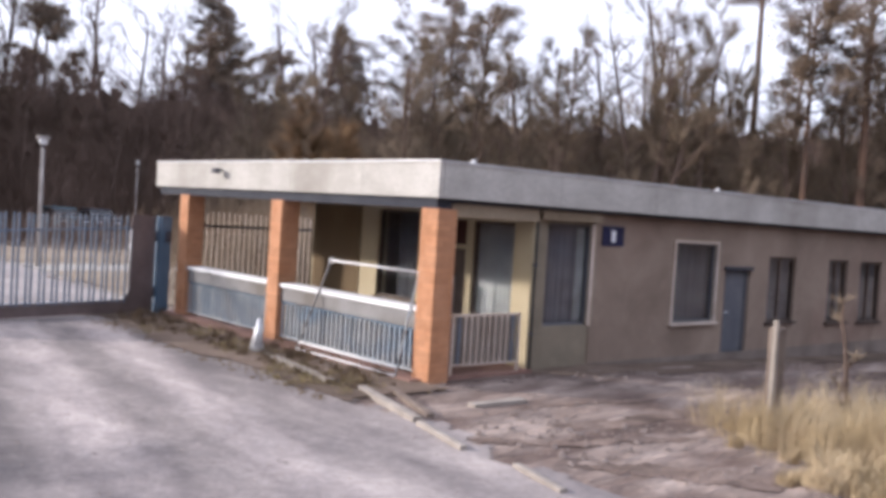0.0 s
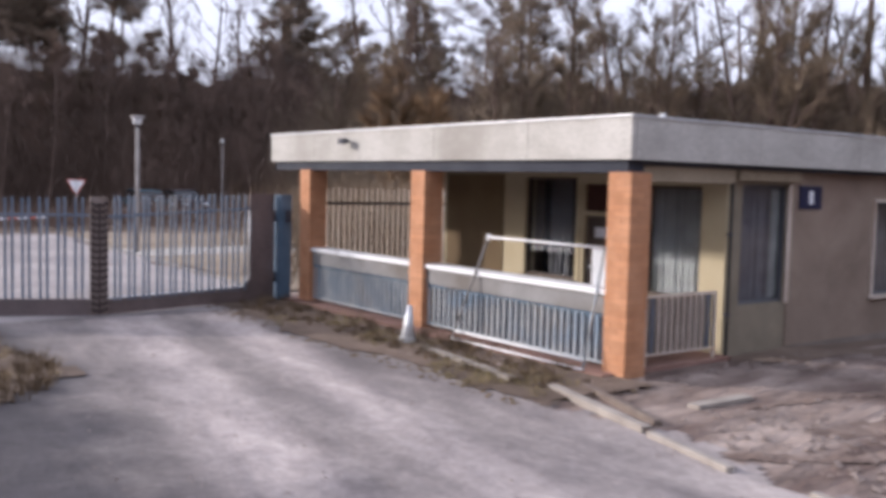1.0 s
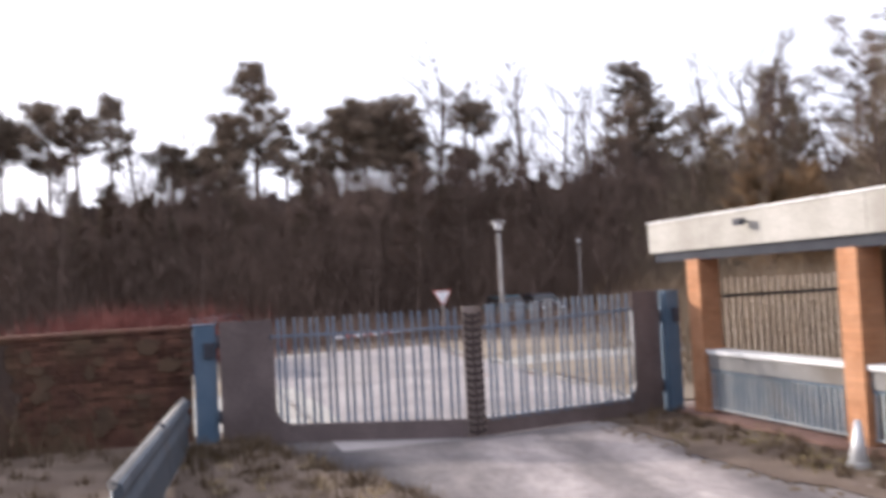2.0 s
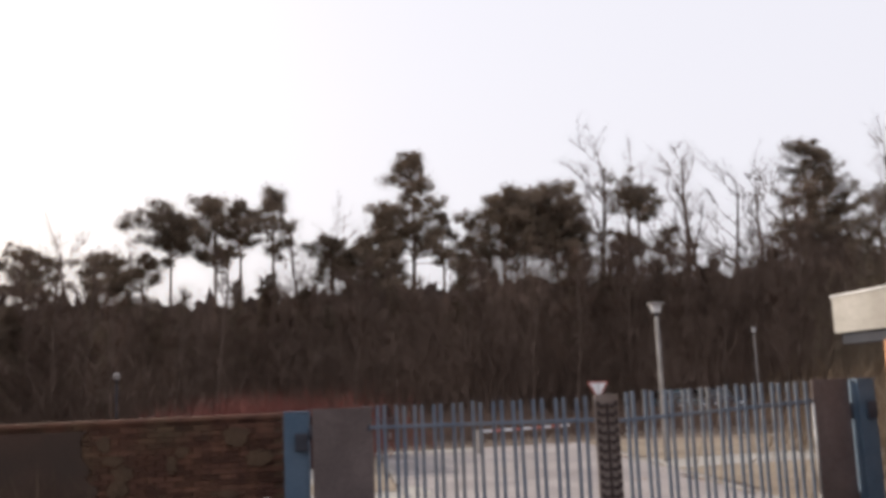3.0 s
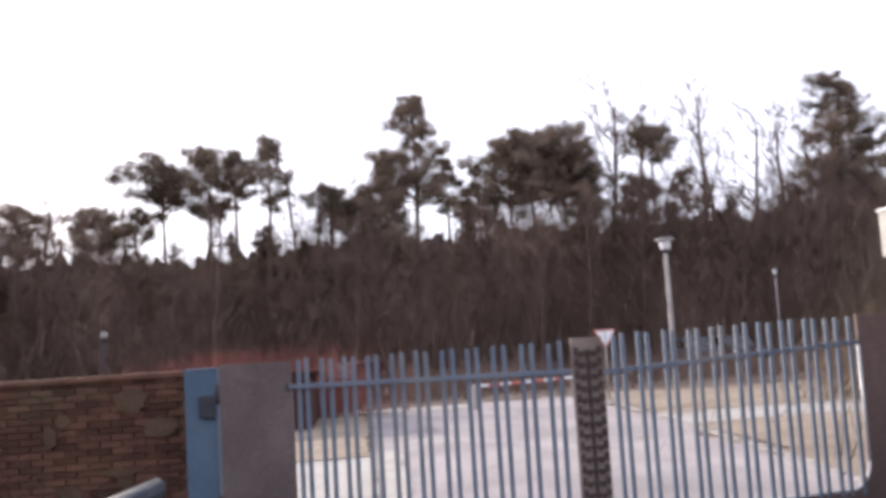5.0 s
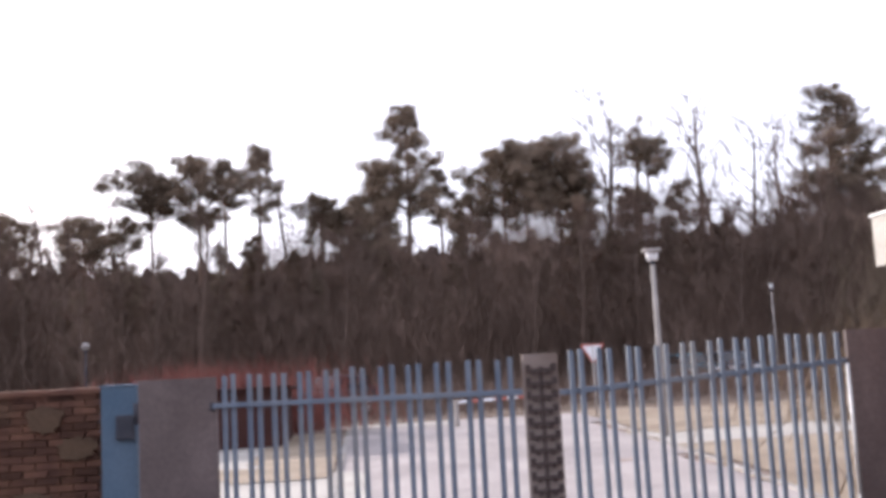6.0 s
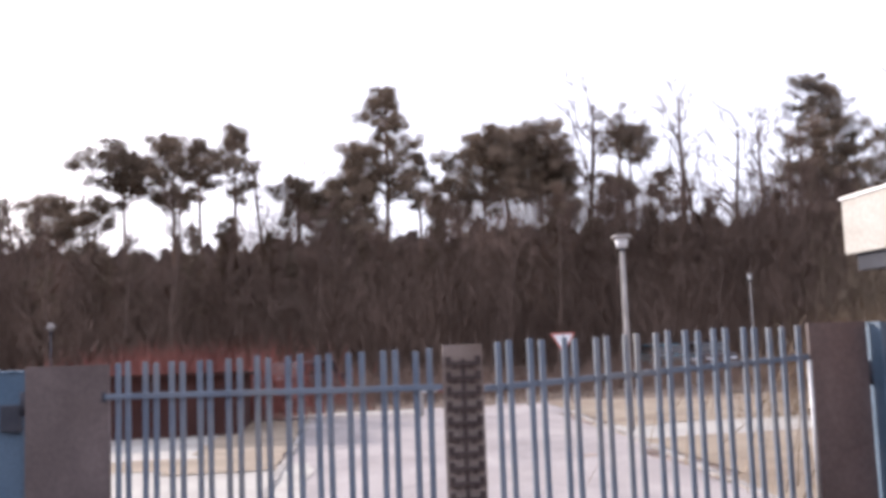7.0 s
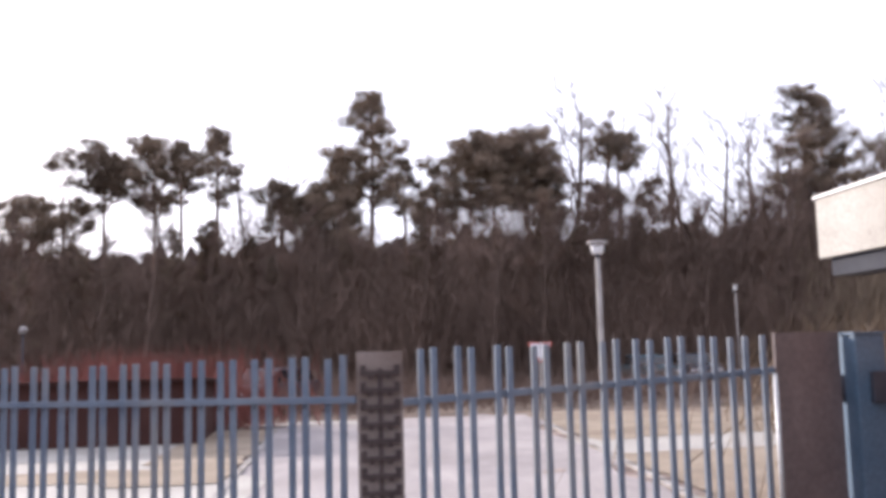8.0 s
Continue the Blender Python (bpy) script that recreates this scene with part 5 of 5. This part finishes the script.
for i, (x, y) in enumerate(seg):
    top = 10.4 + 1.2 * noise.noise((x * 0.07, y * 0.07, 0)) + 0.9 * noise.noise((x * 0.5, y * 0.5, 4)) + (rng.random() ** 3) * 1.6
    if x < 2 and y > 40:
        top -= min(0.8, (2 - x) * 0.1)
    # taller behind the camera, to cut more light from the south sky
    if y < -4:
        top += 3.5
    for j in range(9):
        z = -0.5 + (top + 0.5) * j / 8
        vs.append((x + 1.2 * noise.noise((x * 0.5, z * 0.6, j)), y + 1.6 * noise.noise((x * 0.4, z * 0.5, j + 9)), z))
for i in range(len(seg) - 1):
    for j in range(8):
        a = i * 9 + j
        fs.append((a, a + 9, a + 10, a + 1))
tagged(raw("backdrop", vs, fs, "wood"), "ragged woodland sheet in shade colour, its unseen part added to block sky light", "woodland", "", "structure")


# ---- low plants ----
def tufts(name, spots_, material, label, seed, per=60, tall=0.4, wide=0.012, r=0.16):
    rg = random.Random(seed)
    vs, fs = [], []
    for x, y, s in spots_:
        for _ in range(per):
            a = rg.uniform(0, 6.283)
            q = r * s * math.sqrt(rg.random())
            b = Vector((x + q * math.cos(a), y + q * math.sin(a), height(x, y) + 0.01))
            lean = Vector((math.cos(a) + rg.gauss(0, 0.5), math.sin(a) + rg.gauss(0, 0.5), 0)) * rg.uniform(0.05, 0.6)
            h = tall * s * rg.uniform(0.4, 1.1)
            w = Vector((-math.sin(a), math.cos(a), 0)) * wide * 0.5
            m_ = b + Vector((0, 0, h * 0.6)) + lean * h * 0.35
            t = b + Vector((0, 0, h)) + lean * h
            k = len(vs)
            vs.extend((b - w, b + w, m_ + w * 0.7, m_ - w * 0.7, t))
            fs.extend(((k, k + 1, k + 2, k + 3), (k + 3, k + 2, k + 4)))
    return tagged(raw(name, vs, fs, material), label, "grass", "", "stuff")


thicket("brush", [(-14, 18.75), (-6, 18.8), (-2.6, 18.75)], 4000, 0.5, 1.7, "weed", "dead creepers and brush against the brick wall", 8, 0.010, 0.12)
rg = random.Random(9)
tufts("dry_grass", [(10.45 + abs(rg.gauss(0, 1.7)) + 0.25 * rg.gauss(0, 1), 3.25 + rg.gauss(0, 0.9), rg.choice((0.35, 0.5, 0.6, 0.8, 1.2)) * rg.uniform(0.8, 1.2)) for _ in range(430)] + [(rg.uniform(9.3, 11.2), rg.uniform(2.3, 3.4), rg.uniform(0.3, 0.7)) for _ in range(70)], "straw", "tall dry straw-coloured grass round the post", 1, 120, 0.47, 0.007, 0.30)
tufts("weeds", [(rg.uniform(8.0, 9.2), rg.uniform(8.9, 17.3), rg.uniform(0.3, 0.9)) for _ in range(150)], "weed", "low brown weeds along the porch", 2, 30, 0.22)
tufts("weeds", [(left_edge(v) - 0.05 - rg.random() ** 1.6 * 7, v, rg.uniform(0.5, 1.4)) for v in (rg.uniform(7, 18.6) for _ in range(470))], "weed", "low brown weeds on the verge", 3, 34, 0.2)
tufts("dry_grass", [(left_edge(v) - rg.random() * 1.8, v, rg.uniform(0.4, 1.0)) for v in (rg.uniform(10.5, 18) for _ in range(26))], "straw", "pale dry grass tufts before the gate", 4, 30, 0.2)

tufts("dry_grass", [(8.1 + 0.35 * rg.gauss(0, 1) + (0.08 * (v - 9.5) if v > 9.5 else 0), v, rg.uniform(0.5, 1.1)) for v in (rg.choice((9.4, 9.9, 10.4, 12.8, 14.6)) + rg.gauss(0, 0.45) for _ in range(60))], "moss", "low mossy yellow tufts along the drive", 6, 34, 0.13, 0.010, 0.2)

# clods, leaves and stones
def lumps(name, spots_, material, label, seed, flat=0.6):
    rg_ = random.Random(seed)
    vs_, fs_ = [], []
    for x, y, r in spots_:
        k = len(vs_)
        z = height(x, y) + 0.02
        for dx, dy, dz in ((1, 0, 0), (0, 1, 0), (-1, 0, 0), (0, -1, 0), (0, 0, flat), (0.7, 0.7, -0.3), (-0.7, -0.7, -0.3)):
            q = rg_.uniform(0.7, 1.3) * r
            vs_.append((x + dx * q, y + dy * q, z + dz * q))
        fs_ += [(k, k + 1, k + 4), (k + 1, k + 2, k + 4), (k + 2, k + 3, k + 4), (k + 3, k, k + 4), (k, k + 5, k + 1), (k + 2, k + 6, k + 3)]
    return tagged(raw(name, vs_, fs_, material), label, "debris", "", "stuff")


clods = []
while len(clods) < 1500:
    x, y = rg.uniform(7.9, 19), rg.uniform(3.4, 8.7)
    if noise.noise((x * 0.3, (y + 0.1 * x) * 1.6, 1.0)) + rg.gauss(0, 0.12) > 0.10:
        clods.append((x, y, rg.choice((0.012, 0.018, 0.025, 0.045)) * rg.uniform(0.8, 1.2)))
lumps("mud_clods", clods, "clod", "dark clods of churned mud in the ruts", 11)
lumps("gravel", [(rg.uniform(3.0, 8.2), rg.uniform(2.0, 16.5), rg.uniform(0.006, 0.016)) for _ in range(700)], "clod", "loose small gravel on the drive", 12)
lumps("leaf_litter", [(9.2 - 1.9 * rg.random() ** 1.5, rg.uniform(8.3, 17.3), rg.uniform(0.015, 0.05)) for _ in range(1600)], "weed", "dead leaves and litter along the porch", 13, 0.2)
lumps("rubble", [(rg.uniform(7.9, 9.1), rg.uniform(8.8, 17.2), rg.uniform(0.02, 0.06)) for _ in range(160)], "mud", "pale stones and rubble along the porch", 14)

# post in the grass
fp = thing("fence_post", (11.36, 4.7, 0), "split grey wooden fence post leaning in dry grass", "post")
part("stake", box(-0.15, -0.03, -0.1, -0.09, 0.03, 1.40, 0.012), "plank", fp, "pale weathered stake")
part("stake", box(-0.085, -0.02, -0.1, 0.10, 0.12, 1.30, 0.02), "darkwood", fp, "dark wooden stake")
sap = bare_tree(40, 2.1, 0.2, 0.35, "twig", clear=0.2, name="sapling", label="thin leafless sapling in dry grass")
plant(sap, 12.9, 4.5, 0)

# ---- brick pieces ----
S = 0.365
bme = bpy.data.meshes.new("brick")
bm = box(-0.12, -0.0575, -0.0325, 0.12, 0.0575, 0.0325, 0)
bm.to_mesh(bme)
bm.free()
bme.materials.append(M["brick"])
for ob in pillars:
    c = Vector((S / 2, 0, 0))
    for k in range(33):
        z = 0.04 + k * 0.0755
        for q in range(4):
            a = q * 90 + (0 if k % 2 else 90)
            o = new("brick", bme)
            o.parent = ob
            off = Vector((-S / 2 + 0.12, -S / 2 + 0.0575, 0)) if k % 2 else Vector((-S / 2 + 0.12, S / 2 - 0.0575, 0))
            rot = Matrix.Rotation(radians(q * 90), 4, "Z")
            o.matrix_basis = Matrix.Translation(c + Vector((0, 0, z))) @ rot @ Matrix.Translation(off + Vector((random.uniform(-0.002, 0.002), random.uniform(-0.002, 0.002), 0)))

# old brick wall to the left of the gate
bw = structure("wall_brick", box(-16.0, 19.06, -0.3, 1.5, 19.28, 1.80), "oldmortar", "low old red brick boundary wall")
tagged(bw, "", "wall")
wme = bpy.data.meshes.new("brick")
bm = box(-0.117, -0.02, -0.031, 0.117, 0.02, 0.031, 0)
bm.to_mesh(wme)
bm.free()
wme.materials.append(M["redbrick"])
vs, fs = [], []
count = 0
for k in range(24):
    z = 0.05 + k * 0.0755
    for i in range(70):
        x = 1.36 - i * 0.247 - (0.123 if k % 2 else 0)
        y = 19.05 + random.uniform(-0.006, 0.006)
        if x < -15.8:
            continue
        if i < 15 and k > 3 and count < 300:
            o = new("brick", wme)
            o.parent = bw
            o.location = (x, y, z)
            count += 1
        else:
            b0 = len(vs)
            for sx in (-0.117, 0.117):
                for sy in (-0.02, 0.02):
                    for sz in (-0.031, 0.031):
                        vs.append((x + sx, y + sy, z + sz))
            fs.extend([tuple(b0 + j for j in f) for f in ((0, 1, 3, 2), (4, 6, 7, 5), (0, 4, 5, 1), (2, 3, 7, 6), (0, 2, 6, 4), (1, 5, 7, 3))])
rest = raw("bricks", vs, fs, "redbrick", bw)
tagged(rest, "", "", "", "stuff")
cop = structure("wall_coping", box(-16.0, 19.0, 1.80, 1.5, 19.34, 1.86, 0.01), "redbrick", "weathered red coping of the boundary wall")


# crumbling render left on the brick: ragged thin plates
def ragged(x, z, w, h, seed):
    rg_ = random.Random(seed)
    pts = []
    for i in range(22):
        a = 2 * math.pi * i / 22
        q = 0.72 + 0.38 * rg_.random()
        pts.append((w * q * math.cos(a), max(-z + 0.03, min(1.74 - z, h * q * math.sin(a)))))
    return slab(pts, 0.022)


rg = random.Random(77)
for i in range(16):
    x, z, w, h = rg.uniform(-1.0, 1.2), rg.uniform(0.3, 1.6), rg.uniform(0.07, 0.24), rg.uniform(0.05, 0.15)
    o = part("render_patch", ragged(x, z, w, h, 60 + i), "wallrender", bw, "crumbling ochre render")
    o.location = (x, 19.016 - 0.0014 * i, z)

edge = [(-1.15 + 0.3 * noise.noise((z * 1.7, 3.0, 8.0)) + 0.12 * noise.noise((z * 7.0, 1.0, 2.0)), z) for z in (0.05 + 1.68 * i / 24 for i in range(25))]
o = part("render_coat", slab([(-15.9, 0.05)] + edge + [(-15.9, 1.73)], 0.022), "redrender", bw, "stained red-brown render over the brick")
o.location = (0, 19.019, 0)
